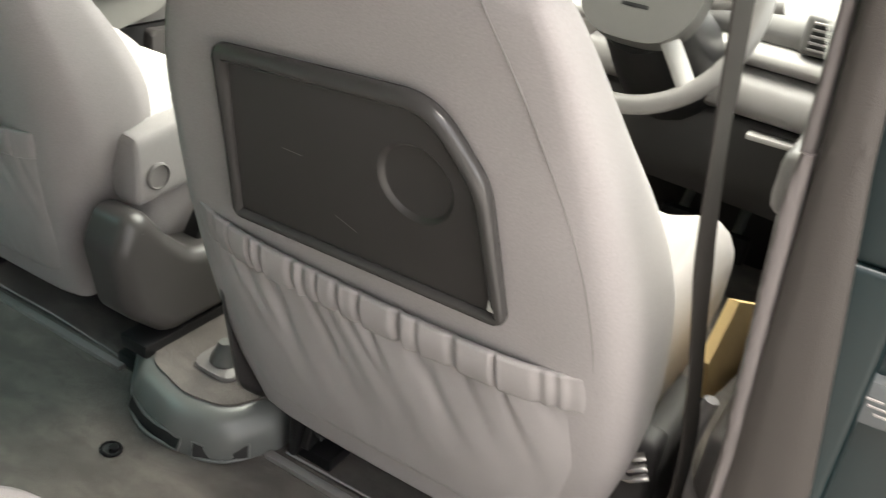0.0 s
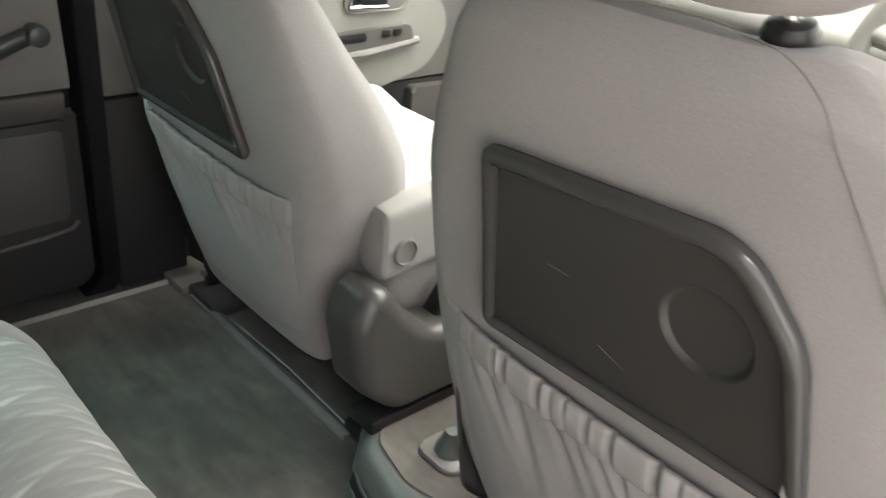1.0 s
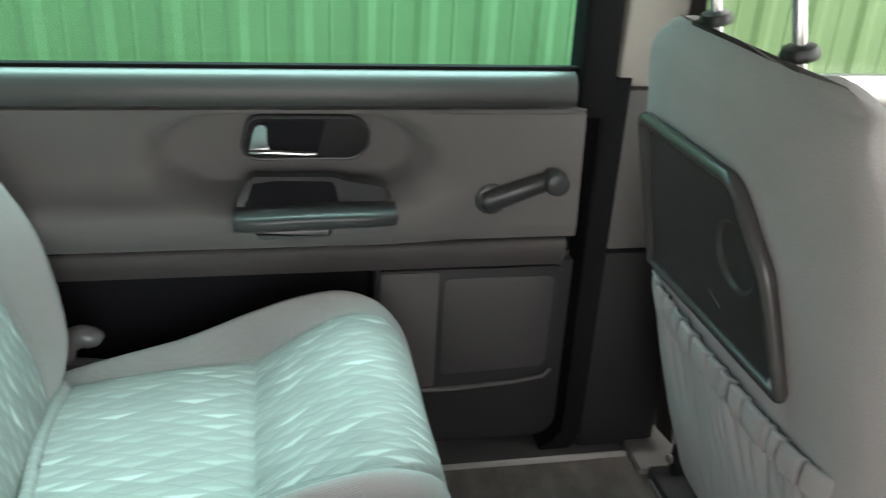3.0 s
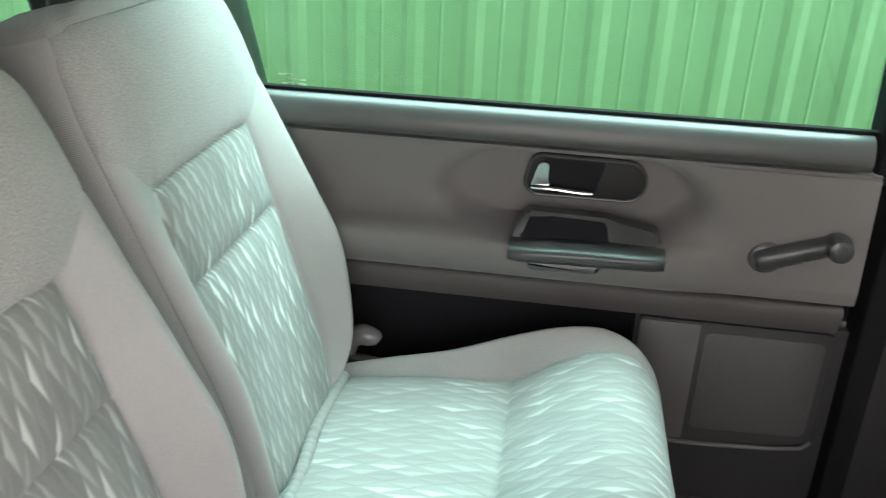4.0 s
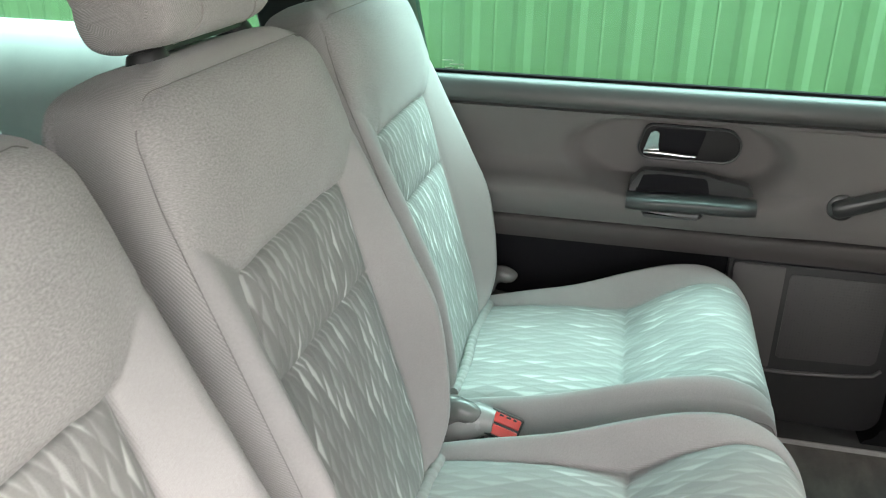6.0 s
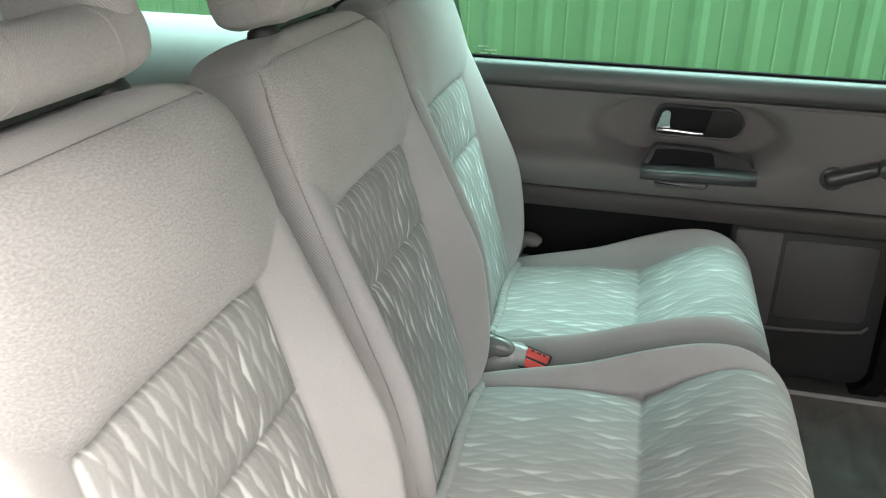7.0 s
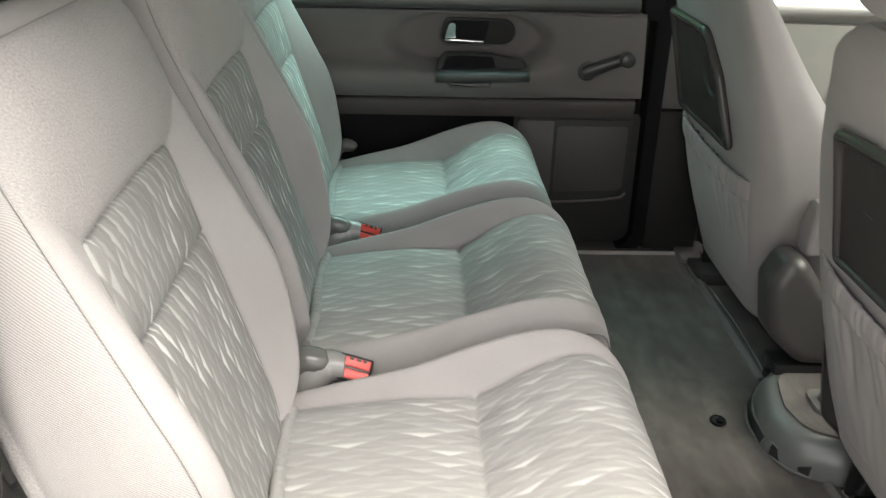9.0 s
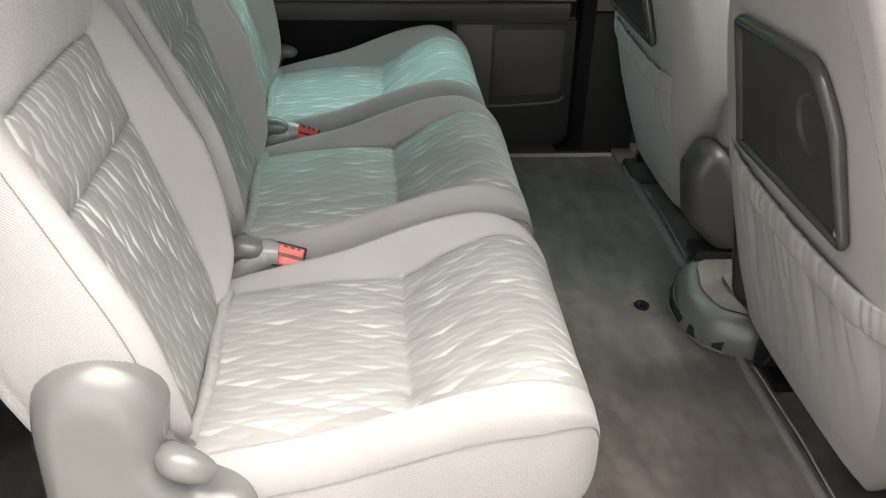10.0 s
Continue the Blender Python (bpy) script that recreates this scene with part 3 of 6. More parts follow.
    for i in range(4):
        bm.faces.new((lo[i], lo[(i + 1) % 4], hi[(i + 1) % 4], hi[i]))
    # tailgate pane darkened likewise, to keep light off the seat backs
    struct("window_7", bm, M_LIGHT_CUT, "tailgate window, darkened to hold back light", "window")

    # rear quarter trim with a deep rounded shelf below the glass
    prof = [(-0.84, 0.705), (-0.735, 0.705), (-0.70, 0.695), (-0.655, 0.65), (-0.625, 0.60), (-0.615, 0.54), (-0.63, 0.45), (-0.64, 0.2), (-0.66, 0.0), (-0.84, 0.0)]
    for side, nm in ((1, "quarter_trim_left"), (-1, "quarter_trim_right")):
        front = -0.16 if side == 1 else -0.34
        bm = bmesh.new()
        rings = [[bm.verts.new((x * side, y, z)) for x, z in prof] for y in (front, -0.6, -1.0, -1.64)]
        for r0, r1 in zip(rings, rings[1:]):
            for k in range(len(prof)):
                bm.faces.new((r0[k], r0[(k + 1) % len(prof)], r1[(k + 1) % len(prof)], r1[k]))
        bm.faces.new(rings[0])
        bm.faces.new(rings[-1][::-1])
        struct(nm, bm, M_LIGHTGREY, "light grey moulded side trim under the rear window", "trim")


# ---- left doors ----
def extrude_profile(prof, ys, bend=None):
    """A closed (x, z) profile carried along y."""
    bm = bmesh.new()
    rings = []
    for y in ys:
        rings.append([bm.verts.new((x, y, z) if bend is None else bend(x, y, z)) for x, z in prof])
    n = len(prof)
    for r0, r1 in zip(rings, rings[1:]):
        for k in range(n):
            bm.faces.new((r0[k], r0[(k + 1) % n], r1[(k + 1) % n], r1[k]))
    bm.faces.new(rings[0])
    bm.faces.new(rings[-1][::-1])
    return bm


def curve2(pts, sub=4):
    return [(p.x, p.y) for p in smooth_pts([Vector((a, b)) for a, b in pts], sub)]


def on_left(x):
    """Outline pairs (y, z) onto a wall at x, depth towards the cabin."""
    return lambda a, b, d: (x + d, a, b)


def rear_door():
    d = thing("door_1", (0, 0, 0), "closed rear door with grey trim, chrome lever and window crank", "car door", kind="structure")
    span = [-0.13 + i * 0.896 / 90 for i in range(91)]
    # padded ledge below the glass
    ledge = curve2([(-0.80, 0.662), (-0.755, 0.670), (-0.734, 0.669), (-0.722, 0.662), (-0.715, 0.648), (-0.714, 0.634), (-0.720, 0.624)]) + [(-0.80, 0.622)]
    part("window_ledge", extrude_profile(ledge, [y * 0.955 for y in span]), M_SILLPAD, d, "dark rounded ledge under the window")
    part("glass_seal", box_bm(-0.752, -0.738, -0.125, 0.775, 0.668, 0.675, 0.002), M_RUBBER, d, "black rubber glass seal")
    # cloth upper panel: hollow under the ledge, then a shelf that rolls over into the armrest
    face = curve2([(-0.724, 0.618), (-0.732, 0.606), (-0.748, 0.570), (-0.757, 0.535), (-0.756, 0.514), (-0.738, 0.497), (-0.714, 0.487), (-0.700, 0.473), (-0.703, 0.450), (-0.722, 0.424), (-0.738, 0.410)], 8) + [(-0.825, 0.408), (-0.825, 0.618)]

    def swell(x, y, z):
        # the armrest fades out forward of the pull handle; an oval dish lies behind the lever
        y -= 0.014 * max(0.0, (y - 0.6) / 0.166) * (z - 0.42) / 0.19
        if x > -0.80 and z < 0.612:
            fade = 1.0 - min(1.0, max(0.0, (y - 0.46) / 0.15))
            k = 0.5 - 0.5 * math.cos(math.pi * fade)
            flat = -0.724 - 0.10 * (0.612 - z) if z > 0.43 else -0.7422 - 0.30 * (0.43 - z)
            x = flat + (x - flat) * k
            r = math.hypot((y - 0.338) / 0.212, (z - 0.545) / 0.084)
            dish = 1.0 / (1.0 + math.exp((r - 0.88) / 0.026))
            x += (min(x, -0.802) - x) * dish * min(1.0, max(0.0, (z - 0.476) / 0.016))
        return (x, y, z)

    part("upper_panel", extrude_profile(face, span, swell), M_DOOR_CLOTH, d, "grey cloth door panel swelling into an armrest", crisp=60)
    strip = curve2([(-0.752, 0.404), (-0.745, 0.398), (-0.747, 0.380), (-0.758, 0.357)], 3) + [(-0.82, 0.357), (-0.82, 0.404)]
    part("lower_strip", extrude_profile(strip, [y * 0.985 for y in span]), M_STRIP, d, "dark brownish strip below the cloth")
    # back plate coloured near-black to put the pocket's shade into it
    part("back_panel", box_bm(-0.840, -0.812, -0.13, 0.785, -0.03, 0.60, 0.006), M_HOLLOW_SHADE, d, "door pocket back, its shade painted near-black")
    # lower moulding
    low_cut = rounded([(0.462, 0.352, 0.004), (0.462, 0.10, 0.01), (-0.13, 0.10, 0.0), (-0.13, -0.028, 0.0), (0.788, -0.028, 0.05), (0.788, 0.352, 0.004)])
    part("lower_panel", prism_bm(low_cut, on_left(-0.815), 0.035, 0.005), M_DOOR_LOW, d, "dark grey lower door moulding")
    sp = rounded([(0.468, 0.346, 0.006), (0.468, 0.125, 0.006), (0.60, 0.122, 0.004), (0.765, 0.140, 0.022), (0.765, 0.346, 0.014)])
    part("speaker_panel", prism_bm(sp, on_left(-0.782), 0.010, 0.004), M_DOOR_LOW, d, "raised speaker panel")
    part("speaker_grille", prism_bm(rounded([(0.572, 0.330, 0.008), (0.572, 0.152, 0.008), (0.752, 0.158, 0.015), (0.752, 0.330, 0.012)]), on_left(-0.774), 0.004, 0.0015), M_GRILLE, d, "fine mesh speaker grille")
    part("pocket_flap", prism_bm(rounded([(0.470, 0.343, 0.004), (0.470, 0.130, 0.004), (0.562, 0.130, 0.004), (0.562, 0.343, 0.004)]), on_left(-0.773), 0.004, 0.0015), M_DOOR, d, "plain grey panel beside the grille")
    part("speaker_lip", tube_bm([(-0.770, 0.48, 0.123), (-0.768, 0.60, 0.124), (-0.768, 0.70, 0.131), (-0.769, 0.752, 0.138), (-0.771, 0.764, 0.150)], 0.004, 8), M_DOOR, d)
    lever_set(d, 0.276, 0.530, -0.796, 0.176)
    pull_handle(d)
    crank(d)
    return d


def lever_set(d, y0, z0, x, width, bezel=None):
    """Recessed bezel with a chrome pull lever; y0, z0 its lower rear corner."""
    y1, z1 = y0 + width, z0 + 0.060
    frame_ = rounded([(y0 - 0.014, z0 - 0.006, 0.022), (y1, z0 - 0.006, 0.031), (y1, z1 - 0.002, 0.031), (y0 + 0.004, z1, 0.020)], 7)
    part("lever_bezel", prism_bm(frame_, on_left(x - 0.006), 0.010, 0.003), bezel or M_BEZEL, d, "oval lever bezel")
    mid_y, mid_z = (y0 + y1) / 2, (z0 + z1) / 2
    rim = [(x + 0.0045, mid_y + (a - mid_y) * 0.985, mid_z + (b - mid_z) * 0.955) for a, b in frame_]
    part("bezel_rim", tube_bm(rim, 0.0024, 8, True), bezel or M_PULL, d, "rounded rim of the bezel")
    # thin black plate on the bezel paints the shade of the finger recess
    part("recess_shade_plate", prism_bm(rounded([(y0 + 0.016, z0 + 0.004, 0.006), (y0 + 0.100, z0 + 0.004, 0.003), (y0 + 0.112, z1 - 0.007, 0.003), (y0 + 0.020, z1 - 0.007, 0.006)]), on_left(x + 0.0035), 0.0012, 0.0004), M_HOLLOW_SHADE, d, "flat plate painted with the finger recess's shade")
    blade = prism_bm(rounded([(y0 + 0.001, z0 + 0.006, 0.004), (y0 + 0.032, z0 + 0.010, 0.003), (y0 + 0.029, z0 + 0.024, 0.004), (y0 + 0.029, z0 + 0.049, 0.003), (y0 + 0.015, z0 + 0.051, 0.005), (y0 + 0.009, z0 + 0.034, 0.010)], 5), lambda a, b, dd: (x + 0.003 + dd * (0.45 + 0.55 * (b - z0) / 0.06), a, b), 0.016, 0.0034, 4)
    lever = part("door_lever", blade, M_LEVER, d, "polished chrome door lever")
    bar = tube_bm(smooth_pts([Vector((x + 0.010, y0 + 0.004, z0 + 0.008)), Vector((x + 0.014, y0 + 0.04, z0 + 0.0085)), Vector((x + 0.0145, y0 + 0.075, z0 + 0.0065)), Vector((x + 0.013, y0 + 0.098, z0 + 0.0055))], 5), lambda s: 0.0052 if 0.02 < s < 0.97 else 0.004, 12)
    part("lever_bar", bar, M_CHROME, lever)


def pull_handle(d):
    out = rounded([(0.258, 0.455, 0.006), (0.479, 0.457, 0.008), (0.476, 0.500, 0.014), (0.41, 0.510, 0.03), (0.395, 0.514, 0.012), (0.282, 0.516, 0.014), (0.262, 0.494, 0.02)])

    def sloped(base, off):
        """Onto the armrest's shelf, which falls back towards the glass."""
        return lambda a, b, dd: (base + (dd + off) * (1.0 - 0.62 * min(1.0, max(0.0, (b - 0.468) / 0.046))), a, b)

    part("pull_surround", prism_bm(out, sloped(-0.768, 0.0), 0.060, 0.008, 3), M_PULL, d, "dark moulded pull handle surround")
    # black sheet laid over the surround in place of a shaded hollow
    part("hollow_shade_plate", prism_bm(rounded([(0.270, 0.480, 0.004), (0.402, 0.482, 0.004), (0.396, 0.509, 0.010), (0.284, 0.512, 0.012)]), sloped(-0.768, 0.0603), 0.001, 0.0), M_HOLLOW_SHADE, d, "black plate painted as shade in the pull handle")
    # grip bar across the front, straight along its top
    grip = curve2([(-0.722, 0.484), (-0.700, 0.486), (-0.683, 0.483), (-0.675, 0.476), (-0.678, 0.464), (-0.690, 0.458), (-0.722, 0.458)], 4)
    ends = [0.257 + 0.223 * i / 16 for i in range(17)]

    def bowed(x, y, z):
        u = (y - 0.257) / 0.223
        return (x - 0.010 * abs(2 * u - 1) ** 6 if x > -0.713 else x, y, z + 0.004 * u - 0.003 * (2 * u - 1) ** 2)

    part("pull_grip", extrude_profile(grip, ends, bowed), M_PULL, d, "dark grip bar")
    part("pull_lip", prism_bm(rounded([(0.292, 0.443, 0.012), (0.385, 0.446, 0.012), (0.402, 0.462, 0.004), (0.278, 0.460, 0.004)]), on_left(-0.728), 0.034, 0.010, 3), M_PULL, d, "moulded underside of the pull handle")


def crank(d):
    base, tip = Vector((-0.744, 0.626, 0.480)), Vector((-0.722, 0.707, 0.512))
    part("crank_boss", spin_bm([(0.026, -0.012), (0.026, 0.002), (0.024, 0.010), (0.018, 0.014)], base, (1, 0, 0)), M_PULL, d)
    path = smooth_pts([base + Vector((0.008, -0.014, -0.006)), base + Vector((0.012, 0.004, 0.001)), base.lerp(tip, 0.5) + Vector((0.008, 0, 0.001)), tip + Vector((0.000, -0.006, -0.002)), tip + Vector((0.000, 0.010, 0.003))], 6)
    arm = part("crank_arm", tube_bm(path, lambda s: (0.0205 - 0.0065 * s) * (1.0 - 0.35 * abs(2 * s - 1) ** 8), 16, flat=0.85), M_PULL, d, "dark plastic window crank")
    part("crank_knob", spin_bm([(0.010, -0.014), (0.016, -0.008), (0.018, 0.004), (0.018, 0.020), (0.016, 0.027), (0.010, 0.030)], tip + Vector((0, 0.006, 0.002)), (1, 0, 0.0)), M_PULL, arm)
    part("knob_cap", spin_bm([(0.011, 0.0), (0.010, 0.003), (0.006, 0.004)], tip + Vector((0.028, 0.006, 0.002)), (1, 0, 0)), M_PULL, arm)


def front_door():
    d = thing("door_2", (0, 0, 0), "closed front door with light grey armrest and window switches", "car door", kind="structure")
    span = [0.965 + i * 0.86 / 14 for i in range(15)]
    ledge = curve2([(-0.80, 0.650), (-0.74, 0.655), (-0.712, 0.651), (-0.702, 0.640), (-0.708, 0.628), (-0.730, 0.618), (-0.752, 0.598), (-0.758, 0.575)]) + [(-0.80, 0.575)]
    part("window_ledge", extrude_profile(ledge, span), M_LIGHTGREY, d, "light grey ledge under the window")
    part("door_panel", box_bm(-0.815, -0.768, 0.965, 1.83, 0.318, 0.58, 0.008), M_MIDGREY, d, "grey door panel")
    # darker than the panel above, to paint in the footwell's shadow
    part("shaded_door_panel", box_bm(-0.815, -0.772, 0.965, 1.83, 0.0, 0.315, 0.008), M_DOOR_LOW, d, "lower door panel, footwell shade painted dark grey")
    part("panel_shelf", box_bm(-0.80, -0.738, 1.40, 1.83, 0.548, 0.570, 0.008, 3), M_LIGHTGREY, d, "pale narrow shelf above the armrest")
    arm = rounded([(1.0, 0.325, 0.02), (1.40, 0.332, 0.10), (1.54, 0.365, 0.08), (1.605, 0.455, 0.08), (1.545, 0.540, 0.09), (1.42, 0.590, 0.10), (1.25, 0.604, 0.08), (1.0, 0.606, 0.02)], 8)
    part("armrest_panel", prism_bm(arm, on_left(-0.772), 0.062, 0.036, 6), M_ARM, d, "pale swollen armrest panel")
    lever_set(d, 1.31, 0.505, -0.7095, 0.16, M_MIDGREY)
    part("switch_plate", prism_bm(rounded([(1.22, 0.415, 0.01), (1.50, 0.432, 0.02), (1.47, 0.470, 0.02), (1.22, 0.462, 0.01)]), on_left(-0.722), 0.026, 0.007, 3), M_DOOR, d, "grey switch plate with pull recess")
    # flat black plate stands for the shade inside the pull recess
    part("hollow_shade_plate", prism_bm(rounded([(1.25, 0.440, 0.006), (1.36, 0.444, 0.006), (1.35, 0.462, 0.006), (1.26, 0.460, 0.006)]), on_left(-0.697), 0.002, 0.0008), M_BLACK, d)
    for y in (1.405, 1.435):
        part("window_switch", prism_bm(rounded([(y - 0.010, 0.448, 0.003), (y + 0.010, 0.449, 0.003), (y + 0.010, 0.464, 0.003), (y - 0.010, 0.463, 0.003)]), on_left(-0.697), 0.006, 0.002), M_BLACK, d, "black window switch")
    part("grip_edge", tube_bm([(-0.702, 1.22, 0.415), (-0.696, 1.36, 0.418), (-0.702, 1.50, 0.432)], 0.009, 8), M_MIDGREY, d)
    part("map_pocket", prism_bm(rounded([(1.535, 0.05, 0.02), (1.80, 0.05, 0.03), (1.80, 0.22, 0.10), (1.68, 0.300, 0.06), (1.535, 0.306, 0.012)], 6), on_left(-0.772), 0.028, 0.012, 3), M_DOOR, d, "grey door pocket")
    mir = thing("door_mirror", (0, 0, 0), "outside door mirror in a dark housing", "mirror")
    cen = Vector((-1.0, 1.76, 0.66))
    part("housing", prism_bm(rounded([(-0.11, -0.065, 0.045), (0.10, -0.055, 0.045), (0.10, 0.065, 0.05), (-0.11, 0.075, 0.05)], 6), lambda a, b, dd: (cen.x + a, cen.y + 0.005 + dd * 1.0, cen.z + b), 0.09, 0.03, 4), M_BLACK, mir, "dark mirror housing")
    part("mirror_glass", prism_bm(rounded([(-0.10, -0.055, 0.04), (0.09, -0.045, 0.04), (0.09, 0.055, 0.045), (-0.10, 0.065, 0.045)], 6), lambda a, b, dd: (cen.x + a, cen.y + 0.002 - dd, cen.z + b), 0.003, 0.0), M_MIRROR, mir, "mirror glass")
    part("mount", box_bm(-0.90, -0.80, 1.76, 1.82, 0.60, 0.66, 0.012), M_BLACK, mir)


# ---- second-row seats ----
UP2, FWD2 = Vector((0, -0.275, 0.961)), Vector((0, 0.961, 0.275))
BASE2 = Vector((0, 0.0285, 0.27))


def rear_seat(x, raise_head=0.0, label="", head=True, y=0.0, z=0.0, group="second-row seats"):
    s_ = thing("rear_seat", Matrix.Translation((x, y, z)), label, "car seat", group)
    # backrest: height along the back, half width, bolster, thickness, setback, lift of the shoulder seam towards the sides
    spec = [(-0.02, 0.155, 0.004, 0.09, 0.0, 0.0), (0.045, 0.207, 0.036, 0.108, 0.0, 0.0), (0.18, 0.227, 0.053, 0.116, 0.0, 0.0), (0.279, 0.226, 0.040, 0.114, 0.0, 0.0),
            (0.345, 0.223, 0.024, 0.110, 0.0, 0.028), (0.402, 0.220, 0.010, 0.107, 0.0, 0.052), (0.455, 0.217, 0.003, 0.105, 0.0, 0.036), (0.512, 0.213, 0.000, 0.104, 0.0, 0.010),
            (0.550, 0.207, -0.001, 0.102, 0.001, 0.0), (0.578, 0.194, -0.003, 0.095, 0.008, -0.004), (0.593, 0.170, -0.008, 0.078, 0.019, -0.004), (0.599, 0.125, -0.012, 0.054, 0.032, 0.0)]
    secs = []
    for s, w, b, t, back, slant in spec:
        iw = min(0.150 - 0.035 * max(0.0, s - 0.10) / 0.30 * 0.4 if s < 0.42 else 0.136, w * 0.70)
        f = -back
        half = [(0, f, 0.0), (iw * 0.62, f + 0.001, 0.0), (iw, f + 0.003, 0.0), (w * 0.85, f + b, 0.78), (w * 0.955, f + b * 0.78 - 0.007, 1.0), (w * 1.004, f + b * 0.30 - 0.030, 0.9), (w * 0.985, f - t * 0.80, 0.6), (w * 0.86, f - t, 0.2), (0, f - t - 0.006, 0.0)]
        full = half + [(-a, d, k) for a, d, k in half[-2:0:-1]]
        secs.append([BASE2 + UP2 * (s + slant * k) + FWD2 * d + Vector((xx, 0, 0)) for xx, d, k in full])

    def cls(i, j):
        right = j < 8
        j = min(j, 15 - j)
        if i >= 9:
            return "top_cover"
        if j < 2:
            return "lower_insert" if i < 3 else "upper_insert" if i < 5 else "upper_panel"
        if j < 4:
            return ("bolster_right" if right else "bolster_left") if i < 5 else "upper_panel"
        return ("side_right" if right else "side_left") if j < 6 else "back_cover"

    def pillow(p, i, j):
        """Padding that swells between the seams."""
        k = min(j, 16 - j)
        if i < 5 and k < 2:
            a, b, amp = (0.0, 3.0, 0.007) if i < 3 else (3.0, 5.0, 0.006)
            u = (i - a) / (b - a)
            return amp * (1 - abs(2 * u - 1) ** 4) * (1 - (k / 2) ** 6)
        if 5 <= i < 9 and k < 4:
            u = (i - 5) / 4
            return 0.021 * min(1.0, u / 0.34) ** 0.6 * (1 - u ** 3) * (1 - (k / 4) ** 2)
        return 0.0

    mats = {"lower_insert": M_LEAF_TALL, "upper_insert": M_LEAF_TALL, "upper_panel": M_PANEL, "bolster_left": M_RIB_FINE, "bolster_right": M_RIB_FINE, "side_left": M_RIB, "side_right": M_RIB, "back_cover": M_PANEL, "top_cover": M_RIB}
    labels = {"lower_insert": "grey leaf-patterned backrest insert", "upper_insert": "grey leaf-patterned backrest insert", "upper_panel": "plain melange grey shoulder panel", "bolster_left": "ribbed grey side bolster", "bolster_right": "ribbed grey side bolster", "side_left": "ribbed grey side cloth", "side_right": "ribbed grey side cloth", "back_cover": "", "top_cover": "ribbed grey top cloth"}
    for name, me in loft(secs, cls, 6, 6, 0.009, pillow).items():
        place("backrest_" + name, me, mats[name], s_, labels[name])
    # stitched seam round the front panel
    edge = [ring[4] for ring in secs[1:9]] + [secs[9][j] for j in (3, 2, 1, 0, 15, 14, 13)] + [ring[12] for ring in secs[8:0:-1]]
    part("piping", tube_bm(smooth_pts([Vector(p) for p in edge], 6), 0.0005, 8), M_SEAM, s_)
    # cushion: fore-aft place, insert height, bolster height, half width, underside
    spec = [(-0.03, 0.232, 0.240, 0.198, 0.17), (0.03, 0.250, 0.262, 0.211, 0.165), (0.10, 0.264, 0.281, 0.215, 0.165), (0.20, 0.276, 0.306, 0.217, 0.165), (0.292, 0.283, 0.339, 0.220, 0.165),
            (0.36, 0.324, 0.362, 0.221, 0.165), (0.42, 0.350, 0.370, 0.219, 0.165), (0.468, 0.345, 0.354, 0.210, 0.167), (0.500, 0.316, 0.320, 0.192, 0.172), (0.516, 0.270, 0.272, 0.172, 0.18), (0.521, 0.225, 0.226, 0.150, 0.19)]
    secs = []
    for yy, zi, zb, w, lo in spec:
        drop = 0.055 if yy < 0.44 else 0.038 if yy < 0.48 else 0.020 if yy < 0.51 else 0.008
        iw = min(0.164, w * 0.78)
        half = [(0, zi), (iw * 0.6, zi + 0.001), (iw, zi + 0.004), (max(w * 0.88, iw + 0.004), zb), (w * 0.965, zb - drop * 0.35), (w, zb - drop), (w * 0.985, lo + 0.02), (w * 0.8, lo), (0, lo)]
        secs.append([Vector((xx, yy, zz)) for xx, zz in mirror_ring(half)])

    def cls2(i, j):
        right = j < 8
        j = min(j, 15 - j)
        if j < 2:
            return "seat_insert" if i < 4 else "front_insert"
        if j < 5:
            return "bolster_right" if right else "bolster_left"
        return "side_skirt"

    mats = {"seat_insert": M_LEAF, "front_insert": M_LEAF, "bolster_left": M_RIB_FINE, "bolster_right": M_RIB_FINE, "side_skirt": M_RIB}
    labels = {"seat_insert": "grey leaf-patterned cushion insert", "front_insert": "puckered leaf-patterned front insert", "bolster_left": "ribbed grey cushion bolster", "bolster_right": "ribbed grey cushion bolster", "side_skirt": "ribbed grey cushion side"}

    def pucker(p, i, j):
        k = min(j, 16 - j)
        if k > 2.2:
            return 0.0
        d = 0.0
        fade = min(1.0, max(0.0, 2.2 - k))
        if i < 4:
            d += 0.007 * (1 - abs(i / 2 - 1) ** 4) * (1 - (min(k, 2) / 2) ** 6)
        if 2.0 <= i < 8:
            dd = p.y - 0.292
            d += fade * 0.0042 * math.sin(p.x * 120 + 4 * noise.noise(p * 9 + Vector((x * 7, 0, 0)))) * math.exp(-abs(dd) / (0.040 if dd > 0 else 0.014))
        # slight sag and creases of use
        d += 0.0016 * fade * noise.noise(Vector((p.x * 34, p.y * 9, x * 5)))
        return d

    for name, me in loft(secs, cls2, 6, 6, 0.009, pucker).items():
        place("cushion_" + name, me, mats[name], s_, labels[name])
    for j in (5, 11):
        part("piping", tube_bm(smooth_pts([ring[j] for ring in secs[1:10]], 6), 0.0008, 8), M_SEAM, s_)
    # welt of gathered cloth where cushion meets backrest
    span = [-0.155 + 0.31 * i / 220 for i in range(221)]
    crease = [noise.noise(Vector((xx * 120, x * 3, 0.5))) + 0.8 * noise.noise(Vector((xx * 210, x * 3, 4.5))) for xx in span]
    path = [(xx, 0.042 + 0.004 * math.sin(xx * 23 + x), 0.262 + 0.003 * math.sin(xx * 31 + 1)) for xx in span]
